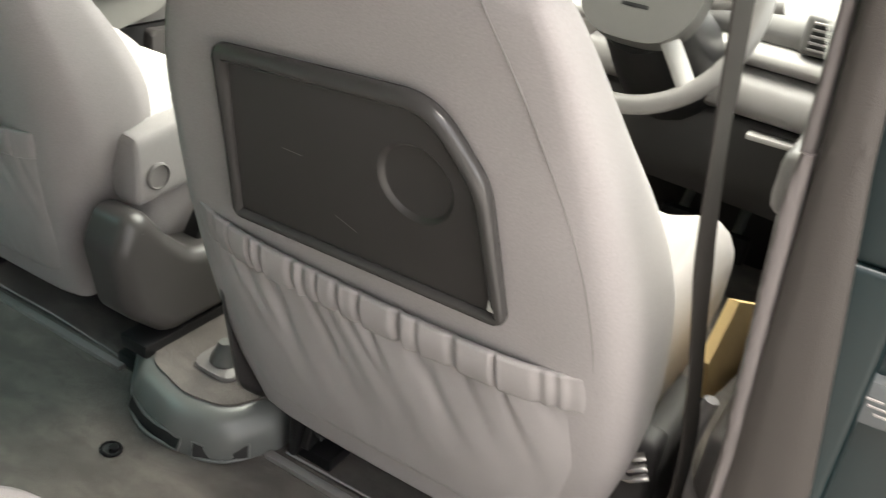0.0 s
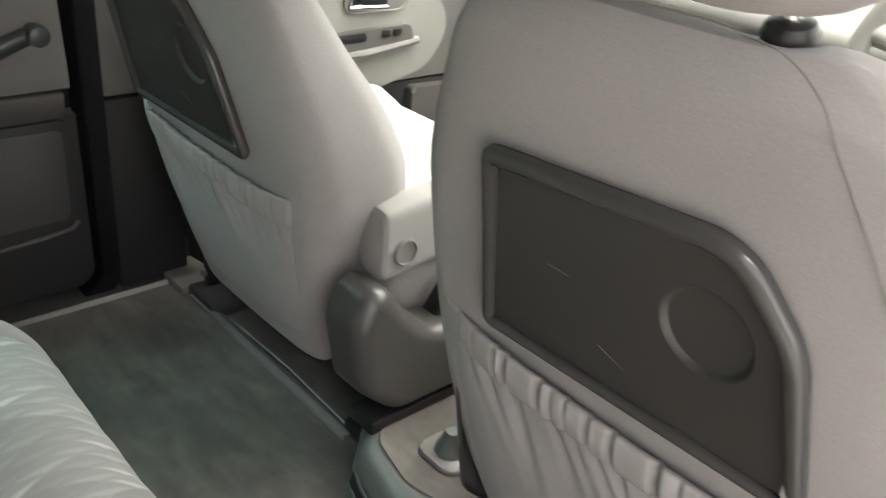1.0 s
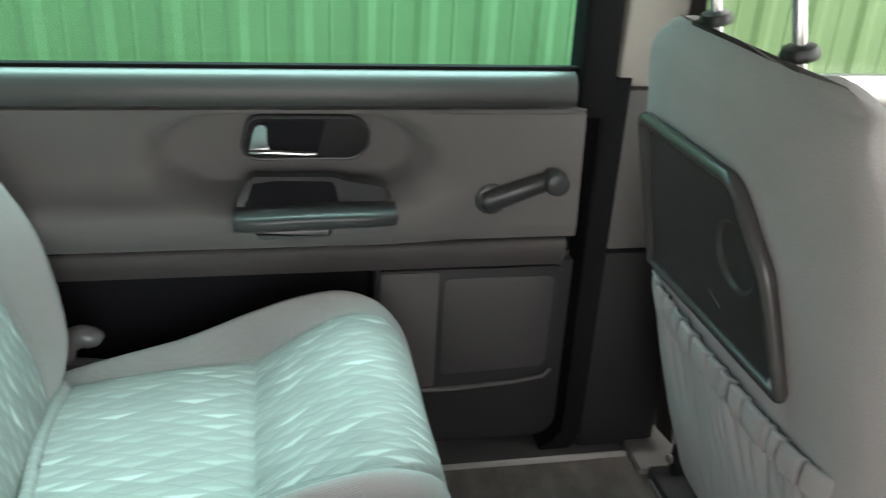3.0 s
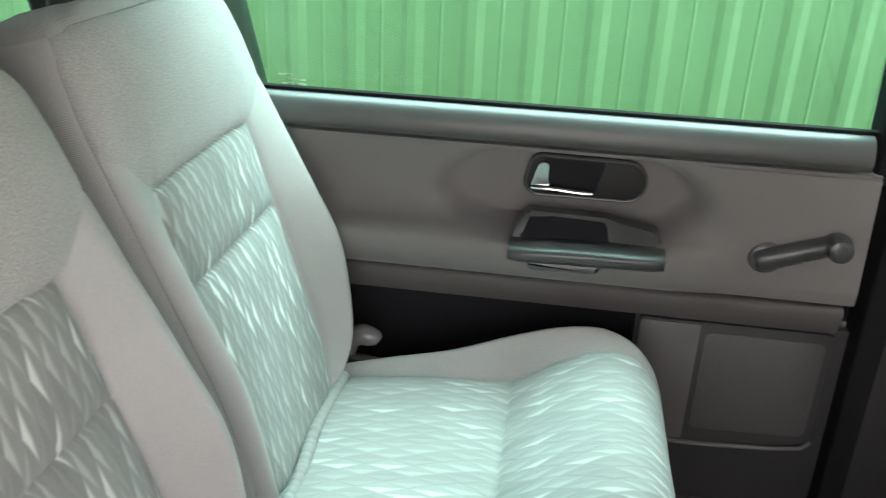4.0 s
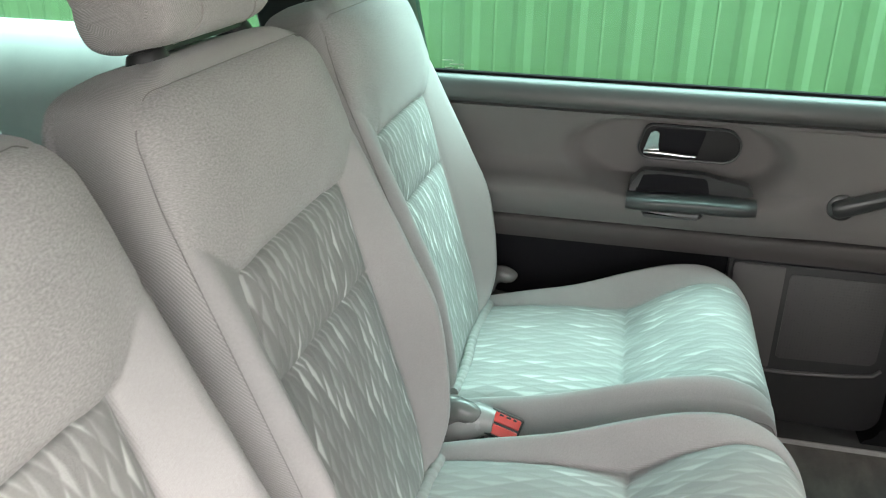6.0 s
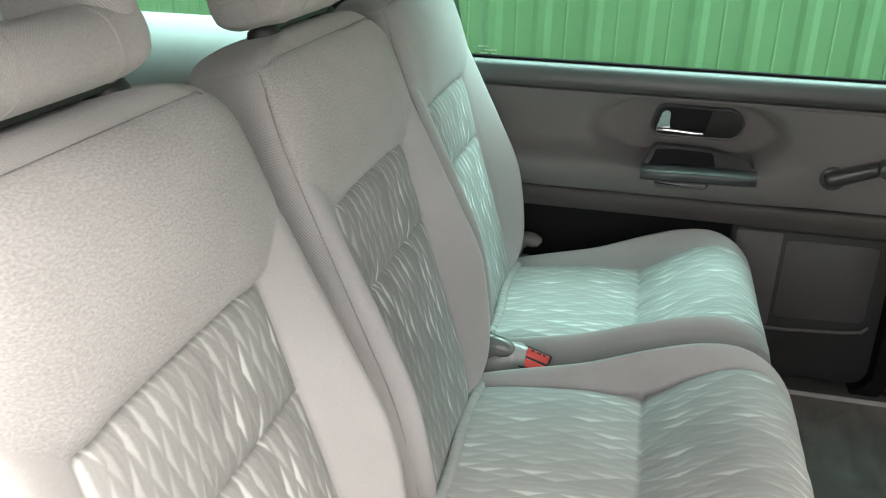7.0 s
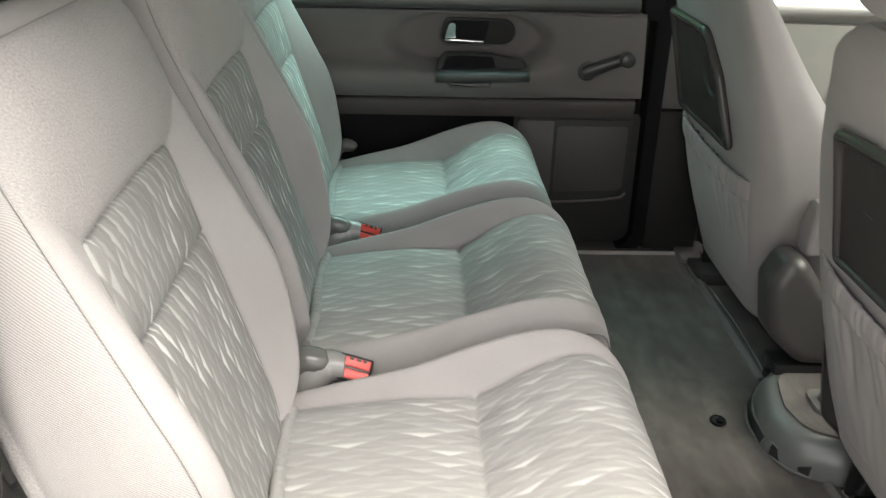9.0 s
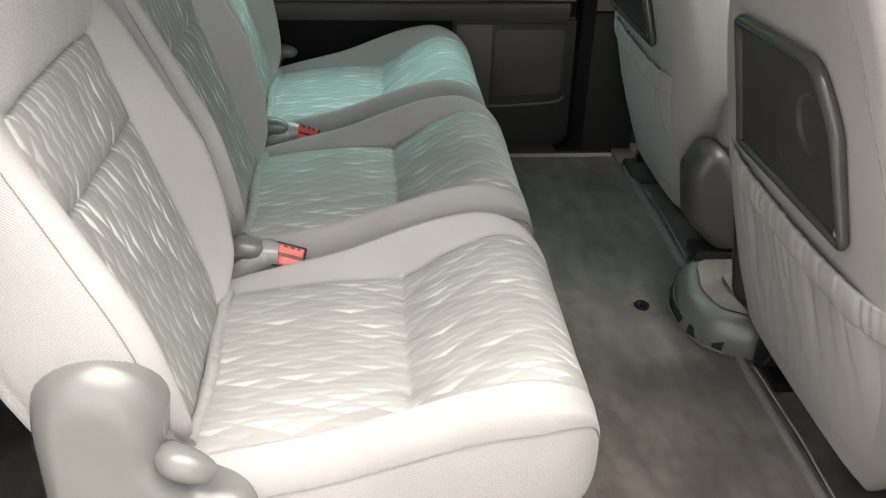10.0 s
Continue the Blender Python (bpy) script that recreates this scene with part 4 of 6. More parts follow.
    part("gathered_welt", tube_bm(path, lambda s: 0.0085 + 0.0014 * crease[min(220, int(s * 220 + 0.5))], 14), M_LEAF, s_, "cloth welt gathered into small folds", crisp=80)
    # frame, legs
    part("seat_frame", box_bm(-0.19, 0.19, -0.04, 0.43, 0.12, 0.163, 0.01), M_BLACK, s_, "black steel seat frame")
    for lx in (-0.15, 0.15):
        for ly in (0.02, 0.36):
            part("leg", box_bm(lx - 0.02, lx + 0.02, ly - 0.025, ly + 0.025, -0.002, 0.125, 0.006), M_BLACK, s_)
    # recliner cover by the open door, hollowed in front for its lever
    if x > 0.3 and y > -0.5:
        dome = [(-0.024 + 0.066 * math.cos(radians(a)), 0.374 + 0.066 * math.sin(radians(a)), 0.0) for a in range(0, 181, 12)]
        cover = rounded([(-0.100, 0.13, 0.045), (0.135, 0.13, 0.05), (0.118, 0.262, 0.045), (0.066, 0.272, 0.03), (0.034, 0.318, 0.035)] + dome, 9)
        part("recliner_cover", fillet_bm(even(cover, 0.008), lambda a, b, d: (0.198 + d, a, b), 0.062, 0.034, 10), M_SEATPLASTIC, s_, "smooth grey plastic recliner cover", crisp=80)
        part("recliner_lever", tube_bm(smooth_pts([Vector((0.222, 0.036, 0.312)), Vector((0.246, 0.048, 0.324)), Vector((0.250, 0.066, 0.318)), Vector((0.246, 0.082, 0.304))], 6), lambda s: 0.010 + 0.009 * math.sin(min(1.0, 0.12 + s * 0.86) * math.pi) ** 0.6, 16), M_SEATPLASTIC, s_, "rounded grey release lever")
    for side in (-1, 1) if x < 0.3 else (-1,):
        knob = tube_bm(smooth_pts([Vector((side * 0.236, 0.030, 0.250)), Vector((side * 0.237, 0.034, 0.276)), Vector((side * 0.237, 0.050, 0.290)), Vector((side * 0.236, 0.070, 0.287)), Vector((side * 0.236, 0.078, 0.280))], 6), lambda s: 0.009 + 0.0085 * math.sin(min(1, s * 1.02) * math.pi) ** 0.6 if s < 0.98 else 0.008, 16)
        part("hinge_knob", knob, M_KNOB, s_, "rounded glossy grey folding lever")
        part("hinge_cover", prism_bm(rounded([(-0.03, 0.18, 0.02), (0.12, 0.19, 0.03), (0.10, 0.245, 0.03), (-0.02, 0.262, 0.03)], 5), lambda a, b, d: (side * (0.220 + d), a, b), 0.022, 0.008, 3), M_KNOB, s_, "grey plastic hinge cover")
    # head restraint on two posts
    for hx in (-0.088, 0.088):
        foot = BASE2 + UP2 * 0.596 + FWD2 * -0.046 + Vector((hx, 0, 0))
        tip = foot + UP2 * (0.10 + raise_head)
        if head:
            part("headrest_post", tube_bm([foot - UP2 * 0.03, tip], 0.0055, 10), M_CHROME, s_, "chrome headrest post")
        part("post_guide", spin_bm([(0.019, -0.006), (0.020, 0.004), (0.017, 0.011), (0.012, 0.013)], foot, UP2, 24), M_BLACK, s_, "black post guide")
    if head:
        hoop(s_, raise_head)
    return s_


def hoop(s_, lift):
    """Ring-shaped head restraint: a padded lower bar, two uprights and a top bar, sewn together."""
    c = BASE2 + UP2 * (0.606 + lift) + FWD2 * -0.046

    def soft_bar(name, stations, label):
        """Stations (side, height, half breadth, half depth, direction of the bar as an angle)."""
        secs = []
        for a, b, wide, deep, ang in stations:
            sec = []
            n = Vector((-math.sin(ang), math.cos(ang)))
            for k in range(16):
                t = 2 * math.pi * k / 16
                q = wide * math.copysign(abs(math.cos(t)) ** 0.72, math.cos(t))
                dd = deep * math.copysign(abs(math.sin(t)) ** 0.72, math.sin(t))
                sec.append(c + Vector((a + n.x * q, 0, 0)) + UP2 * (b + n.y * q) + FWD2 * dd)
            secs.append(sec)
        for nm, me in loft(secs, lambda i, j: name, 2, 4, 0.0).items():
            place(nm, me, M_HEAD, s_, label)

    lower = [(-0.112, 0.038, 0.016, 0.032, 0.0), (-0.106, 0.036, 0.028, 0.046, 0.0), (-0.085, 0.033, 0.032, 0.051, 0.0), (0.0, 0.031, 0.031, 0.052, 0.0), (0.085, 0.033, 0.032, 0.051, 0.0), (0.106, 0.036, 0.028, 0.046, 0.0), (0.112, 0.038, 0.016, 0.032, 0.0)]
    soft_bar("headrest", lower, "grey cloth lower bar of the ring-shaped headrest")
    for sgn in (-1, 1):
        up = [(sgn * 0.083, 0.030, 0.022, 0.040, math.pi / 2), (sgn * 0.084, 0.055, 0.031, 0.0515, math.pi / 2), (sgn * 0.084, 0.110, 0.030, 0.050, math.pi / 2), (sgn * 0.082, 0.160, 0.030, 0.047, math.pi / 2), (sgn * 0.080, 0.178, 0.024, 0.036, math.pi / 2)]
        soft_bar("headrest_upright", up, "ribbed grey headrest upright")
        # the seam where the upright is sewn to the lower bar, round its front
        seam = []
        for k in range(13):
            t = radians(28 + 11.5 * k)
            q, dd = 0.0315 * math.copysign(abs(math.cos(t)) ** 0.72, math.cos(t)), 0.052 * abs(math.sin(t)) ** 0.72
            seam.append(c + Vector((sgn * (0.050 + 0.020 * (k / 12) ** 2), 0, 0)) + UP2 * (0.032 + q) + FWD2 * dd)
        part("headrest_seam", tube_bm(seam, 0.0011, 6), M_PIPING, s_)
    top = [(-0.100, 0.166, 0.014, 0.026, 0.0), (-0.090, 0.168, 0.024, 0.038, 0.0), (0.0, 0.172, 0.027, 0.042, 0.0), (0.090, 0.168, 0.024, 0.038, 0.0), (0.100, 0.166, 0.014, 0.026, 0.0)]
    soft_bar("headrest_top", top, "grey cloth upper bar of the headrest")
    part("headrest_base", prism_bm(rounded([(-0.098, -0.016, 0.014), (0.098, -0.016, 0.014), (0.098, 0.016, 0.014), (-0.098, 0.016, 0.014)], 4), lambda a, b, d: tuple(c + Vector((a, 0, 0)) + FWD2 * b + UP2 * (0.004 - d)), 0.008, 0.003), M_BLACK, s_, "black plastic headrest underside")


def buckle(x, y, z):
    b = thing("belt_buckle", (x, y, z), "red-buttoned double seat belt buckle between the rear seats", "belt buckle", "rear belt buckles")
    # the button face looks up and towards the open door
    along = Vector((0.0, 0.95, -0.31)).normalized()
    face = Vector((0.74, 0.20, 0.62))
    face = (face - along * face.dot(along)).normalized()
    down = along.cross(face)
    turn = Matrix((along, down, face)).transposed().to_4x4() @ Matrix.Scale(0.88, 4)

    def put(bm):
        bmesh.ops.transform(bm, matrix=turn, verts=bm.verts)
        return bm

    low = 1 if down.z < 0 else -1
    part("casing", put(box_bm(-0.029, 0.028, -0.0225, 0.0225, -0.026, 0.0045, 0.004, 3)), M_BLACK, b, "black buckle casing")
    for k, (v0, v1, nm) in enumerate(((-0.0182, -0.0020, "release_button"), (0.0020, 0.0182, "release_button"))):
        v0, v1 = sorted((v0 * low, v1 * low))
        red = part(nm, put(box_bm(-0.0215, 0.0240, v0, v1, -0.002, 0.0064, 0.0022, 3)), M_RED, b, "bright red release button")
        if k == 0:
            for u, ln in ((-0.014, 0.007), (-0.002, 0.008), (0.010, 0.006)):
                part("button_mark", put(box_bm(u, u + ln, *sorted((-0.0172 * low, -0.0135 * low)), 0.0066, 0.0076, 0.0006)), M_BLACK, red)
    path = smooth_pts([Vector((-0.006, -0.014, 0.000)), Vector((-0.008, -0.040, 0.000)), Vector((-0.008, -0.068, -0.016)), Vector((-0.006, -0.092, -0.05)), Vector((0.0, -0.10, -0.12))], 6)
    part("stalk", tube_bm(path, lambda s: 0.021 + 0.010 * min(1.0, s * 2.2) + 0.003 * s, 20, flat=0.95), M_SLEEVE, b, "glossy grey plastic buckle stalk")


# ---- front seats ----
UP1, FWD1 = Vector((0, -0.2425, 0.970)), Vector((0, 0.970, 0.2425))
BASE1 = Vector((0, 0.895, 0.15))


def back_half_width(s):
    pts = [(-0.05, 0.205), (0.0, 0.232), (0.05, 0.252), (0.15, 0.269), (0.27, 0.274), (0.37, 0.266), (0.44, 0.258), (0.50, 0.240), (0.57, 0.209), (0.615, 0.186), (0.640, 0.165), (0.653, 0.130)]
    for (a, wa), (b, wb) in zip(pts, pts[1:]):
        if s <= b:
            return wa + (wb - wa) * (s - a) / (b - a)
    return 0.13


def wing_at(s, x):
    """How far the outer side stands out; the driver's seat flares more from narrow shoulders to its wings."""
    if x > 0:
        pts = [(-0.05, 0.02), (0.0, 0.03), (0.15, 0.034), (0.27, 0.024), (0.37, 0.010), (0.47, -0.004), (0.57, -0.001), (0.66, 0.0)]
    else:
        pts = [(-0.05, -0.02), (0.0, -0.03), (0.15, -0.030), (0.21, -0.016), (0.29, 0.016), (0.37, 0.027), (0.47, 0.032), (0.57, 0.045), (0.66, 0.050)]
    for (a, wa), (b, wb) in zip(pts, pts[1:]):
        if s <= b:
            return wa + (wb - wa) * (s - a) / (b - a)
    return pts[-1][1]


def front_seat(x, label, armrest_side=0, head_lift=0.0, tray_x=0.0):
    f = thing("front_seat", (x, 0, 0), label, "car seat", "front seats")
    spec = [(-0.05, 0.08), (0.0, 0.13), (0.05, 0.175), (0.15, 0.21), (0.27, 0.210), (0.37, 0.18), (0.47, 0.136), (0.57, 0.100), (0.615, 0.082), (0.640, 0.070), (0.653, 0.046)]
    if x < 0:
        spec = [(-0.05, 0.08), (0.0, 0.13), (0.05, 0.165), (0.15, 0.192), (0.27, 0.186), (0.37, 0.154), (0.47, 0.113), (0.57, 0.080), (0.615, 0.064), (0.640, 0.054), (0.653, 0.040)]
    secs = []
    for s, dp in spec:
        w = back_half_width(s)
        wing = wing_at(s, x)
        lift = 0.0 if s < 0.62 else (s - 0.62) * 0.6
        half = [(0, lift), (w * 0.5, lift + 0.001), (w * 0.91, lift + 0.005), (w, lift + dp * 0.22), (w * 0.965, dp * 0.70), (w * 0.84, dp), (w * 0.64, dp - 0.02), (0, dp - 0.045 if dp > 0.1 else dp - 0.01)]
        if x < 0:
            half[2:4] = [(w * 0.82, lift + 0.004), (w * 0.97, lift + dp * 0.24)]
        secs.append([BASE1 + UP1 * s + FWD1 * d + Vector((xx + (wing * xx / w if xx > 0 else 0.0), 0, 0)) for xx, d in mirror_ring(half)])

    def cls(i, j):
        right = j < 7
        j = min(j, 13 - j)
        if j < 2:
            return "top_cover" if i >= 8 else "back_cover"
        return "top_cover" if i >= 9 else (("side_right" if right else "side_left") if j < 5 else "front_insert")

    labels = {"back_cover": "plain grey cloth seat back", "side_right": "grey cloth seat side", "side_left": "grey cloth seat side", "front_insert": "", "top_cover": ""}
    for name, me in loft(secs, cls, 4, 5, 0.012).items():
        place("backrest_" + name, me, {"front_insert": M_LEAF_TALL}.get(name, M_BACK), f, labels[name])
    # sewn seam down the back
    if x > 0:
        line = [(-0.06, 0.786), (0.03, 0.788), (0.085, 0.783), (0.120, 0.768), (0.143, 0.742), (0.185, 0.669), (0.232, 0.559), (0.258, 0.457), (0.266, 0.36)]
        part("back_seam", tube_bm(smooth_pts([Vector(on_back(a, b, (-0.0058 if a > 0.2 else -0.0028) - 0.6 * max(0.0, (b - 0.15) / 0.97 - 0.62))) for a, b in line], 8), 0.0007, 8), M_SEAM, f)
    tray(f, tray_x)
    pocket(f, x)
    # cushion
    spec = [(0.93, 0.20, 0.34, 0.28), (1.0, 0.25, 0.365, 0.31), (1.15, 0.262, 0.38, 0.325), (1.28, 0.262, 0.395, 0.35), (1.37, 0.256, 0.385, 0.365), (1.42, 0.24, 0.34, 0.33), (1.435, 0.20, 0.30, 0.30)]
    secs = []
    for yy, w, zb, zi in spec:
        w += 0.018 if x > 0 else 0.0
        yy = yy if x > 0 else 0.93 + (yy - 0.93) * 0.86
        half = [(0, zi), (w * 0.6, zi + 0.004), (w * 0.85, zb), (w, zb - 0.05), (w * 0.97, 0.20), (w * 0.8, 0.17), (0, 0.17)]
        secs.append([Vector((xx, yy, zz)) for xx, zz in mirror_ring(half)])
    for name, me in loft(secs, lambda i, j: "cushion_insert" if min(j, 11 - j) < 1 else "cushion", 4, 4, 0.004).items():
        place(name, me, M_LEAF if name == "cushion_insert" else M_BACK, f, "light grey cloth seat cushion")
    part("seat_base", box_bm(-0.21, 0.21, 1.00, 1.40, 0.04, 0.175, 0.02, 3), M_BLACK, f, "black seat base and runners")
    for rx in (-0.20, 0.20):
        part("runner", box_bm(rx - 0.018, rx + 0.018, 1.02, 1.42, -0.012, 0.042, 0.005), M_BLACK, f)
    part("crossbar", tube_bm([(-0.2, 0.985, 0.10), (0.2, 0.985, 0.10)], 0.012, 10), M_BLACK, f)
    # head restraint
    for hx in (-0.08, 0.08):
        foot = BASE1 + UP1 * 0.650 + FWD1 * 0.045 + Vector((hx, 0, 0))
        part("headrest_post", tube_bm([foot - UP1 * 0.03, foot + UP1 * (0.10 + head_lift)], 0.0065, 10), M_CHROME, f, "chrome headrest post")
        part("post_guide", spin_bm([(0.017, 0.0), (0.018, 0.005), (0.015, 0.011), (0.010, 0.013)], foot, UP1, 20), M_BLACK, f, "black post guide")
    c = BASE1 + UP1 * (0.672 + head_lift) + FWD1 * 0.045
    secs = []
    for s, w, t in [(0.0, 0.08, 0.028), (0.008, 0.120, 0.042), (0.03, 0.145, 0.052), (0.08, 0.152, 0.056), (0.13, 0.145, 0.052), (0.165, 0.12, 0.04), (0.178, 0.075, 0.022)]:
        half = [(0, -t), (w * 0.6, -t), (w * 0.93, -t * 0.55), (w, 0), (w * 0.93, t * 0.55), (w * 0.6, t), (0, t)]
        secs.append([c + UP1 * s + FWD1 * d + Vector((xx, 0, 0)) for xx, d in mirror_ring(half)])
    for name, me in loft(secs, lambda i, j: "headrest", 3, 4, 0.0).items():
        place(name, me, M_BACK, f, "grey cloth headrest")
    # plastic recliner cover on the inner side
    sd = armrest_side if armrest_side else -1
    if armrest_side:
        cover = rounded([(0.878, 0.150, 0.05), (0.858, 0.262, 0.04), (0.884, 0.314, 0.03), (0.918, 0.312, 0.03), (0.955, 0.262, 0.05), (1.00, 0.218, 0.05), (1.07, 0.205, 0.05), (1.12, 0.205, 0.03), (1.13, 0.09, 0.03), (0.945, 0.088, 0.05)], 7)
        part("recliner_cover", fillet_bm(even(cover, 0.008), lambda a, b, d: (sd * (0.262 + d), a, b), 0.074, 0.026, 8), M_RECLINER, f, "dark grey plastic recliner cover", crisp=80)
        part("seat_side_rail", box_bm(sd * 0.30 - 0.03, sd * 0.30 + 0.03, 0.90, 1.20, 0.066, 0.090, 0.006), M_BLACK, f, "black steel rail under the cover")
        # folding armrest with a round end cap
        secs = []
        for yy, k in [(0.926, 0.84), (0.931, 0.95), (0.944, 1.0), (1.05, 1.0), (1.25, 0.98), (1.32, 0.9), (1.335, 0.7)]:
            zc, xc = 0.352 + (yy - 0.905) * 0.10, sd * 0.272
            hw, hh = 0.029 * k, 0.054 * k
            ring = []
            for q in range(16):
                t = 2 * math.pi * q / 16
                cx, cz = math.cos(t), math.sin(t)
                ring.append(Vector((xc + hw * math.copysign(abs(cx) ** 0.45, cx), yy, zc + hh * math.copysign(abs(cz) ** 0.45, cz))))
            secs.append(ring)
        for name, me in loft(secs, lambda i, j: "armrest", 2, 4, 0.003).items():
            place(name, me, M_RIB, f, "grey cloth folding armrest")
        part("armrest_cap", spin_bm([(0.021, 0.0), (0.021, 0.004), (0.018, 0.006), (0.017, 0.003), (0.006, 0.002)], (sd * 0.300, 0.962, 0.345), (sd, 0, 0), 24), M_MIDGREY, f, "round grey pivot cap")
    else:
        cover = rounded([(0.862, 0.300, 0.02), (0.900, 0.330, 0.03), (0.955, 0.300, 0.03), (1.02, 0.20, 0.05), (1.12, 0.16, 0.03), (1.12, 0.06, 0.03), (0.955, 0.06, 0.05), (0.895, 0.12, 0.05)], 6)
        part("recliner_cover", fillet_bm(even(cover, 0.01), lambda a, b, d: (sd * (0.232 + d), a, b), 0.014, 0.010, 5), M_RECLINER, f, "dark grey plastic recliner cover", crisp=80)
    return f


TRAY = [(-0.178, 0.455, 0.006), (0.150, 0.459, 0.008), (0.127, 0.600, 0.075), (0.078, 0.662, 0.055), (-0.158, 0.646, 0.010)]


def on_back(a, b, d):
    """A point of the seat's back by its side offset, height and distance behind the cloth."""
    s = (b - 0.15) / 0.970
    return tuple(BASE1 + UP1 * s - FWD1 * d + Vector((a, 0, 0)))


def tray(f, shift):
    shape = TRAY if shift > 0 else [(-0.178, 0.455, 0.006), (0.152, 0.459, 0.008), (0.126, 0.590, 0.05), (0.070, 0.664, 0.04), (-0.158, 0.662, 0.010)]
    out = [(p + shift, q) for p, q in rounded(shape, 7)]
    mid_a, mid_b = shift - 0.02, 0.556
    inner = [(mid_a + (p - mid_a) * 0.985, mid_b + (q - mid_b) * 0.975) for p, q in out]
    cx, cz, r = 0.058 + shift, 0.576, 0.041
    circle = [(cx + r * math.cos(g), cz + r * math.sin(g)) for g in (2 * math.pi * k / 40 for k in range(40))]
    bm = bmesh.new()
    edges = []
    for loop in (inner, circle):
        vs = [bm.verts.new(on_back(a, b, 0.0065)) for a, b in loop]
        edges += [bm.edges.new((vs[k], vs[(k + 1) % len(vs)])) for k in range(len(vs))]
    bmesh.ops.triangle_fill(bm, use_beauty=True, edges=edges)
    # the cup ring: a rounded shoulder down to a flat floor
    rings = [vs]
    for k_, drop in ((0.965, 0.0008), (0.92, 0.0030), (0.88, 0.0046), (0.80, 0.0052)):
        rings.append([bm.verts.new(on_back(cx + (a - cx) * k_, cz + (b - cz) * k_, 0.0065 - drop)) for a, b in circle])
    for r0, r1 in zip(rings, rings[1:]):
        for k in range(40):
            bm.faces.new((r0[k], r0[(k + 1) % 40], r1[(k + 1) % 40], r1[k]))
    bm.faces.new(rings[-1])
    skirt = bmesh.ops.extrude_edge_only(bm, edges=edges[:len(inner)])["geom"]
    bmesh.ops.translate(bm, vec=FWD1 * 0.009, verts=[v for v in skirt if isinstance(v, bmesh.types.BMVert)])
    t = part("folding_tray", bm, M_TRAY, f, "scuffed dark plastic folding tray", crisp=28)
    n = len(out)
    pts = [Vector((a, b)) for a, b in out]
    path, rad = [], []
    for i, p in enumerate(pts):
        q = pts[(i + 1) % n]
        steps = max(1, int((q - p).length / 0.02))
        for k in range(steps):
            g = p.lerp(q, k / steps)
            path.append(on_back(g.x, g.y, 0.0075))
            rad.append(0.0095 if (g.y > 0.60 or g.x > 0.08 + shift) and g.y > 0.47 else 0.0065)
    m = len(path)
    for _ in range(3):
        rad = [(rad[k - 2] + rad[k - 1] + rad[k] + rad[(k + 1) % m] + rad[(k + 2) % m]) / 5 for k in range(m)]
    part("tray_rim", tube_bm(path, lambda s: rad[min(m - 1, int(round(s * (m - 1))))], 10, True), M_RIM, t, "rounded glossy rim round the tray")
    part("tray_catch", box_bm(0.138, 0.148, -0.004, 0.004, -0.006, 0.006, 0.002), M_LIGHTGREY, t).matrix_basis = Matrix.Translation(Vector(on_back(shift, 0.478, 0.010)))
    rng = random.Random(3)
    for k in range(2):
        a, b = -0.10 + 0.15 * rng.random(), 0.49 + 0.13 * rng.random()
        ang, ln = rng.uniform(-0.4, 0.6), rng.uniform(0.006, 0.016)
        path = [on_back(a + math.cos(ang) * ln * u, b + math.sin(ang) * ln * u, 0.0066) for u in (-1, -0.3, 0.4, 1)]
        part("scratch", tube_bm(path, 0.0003, 5), M_MIDGREY, t)


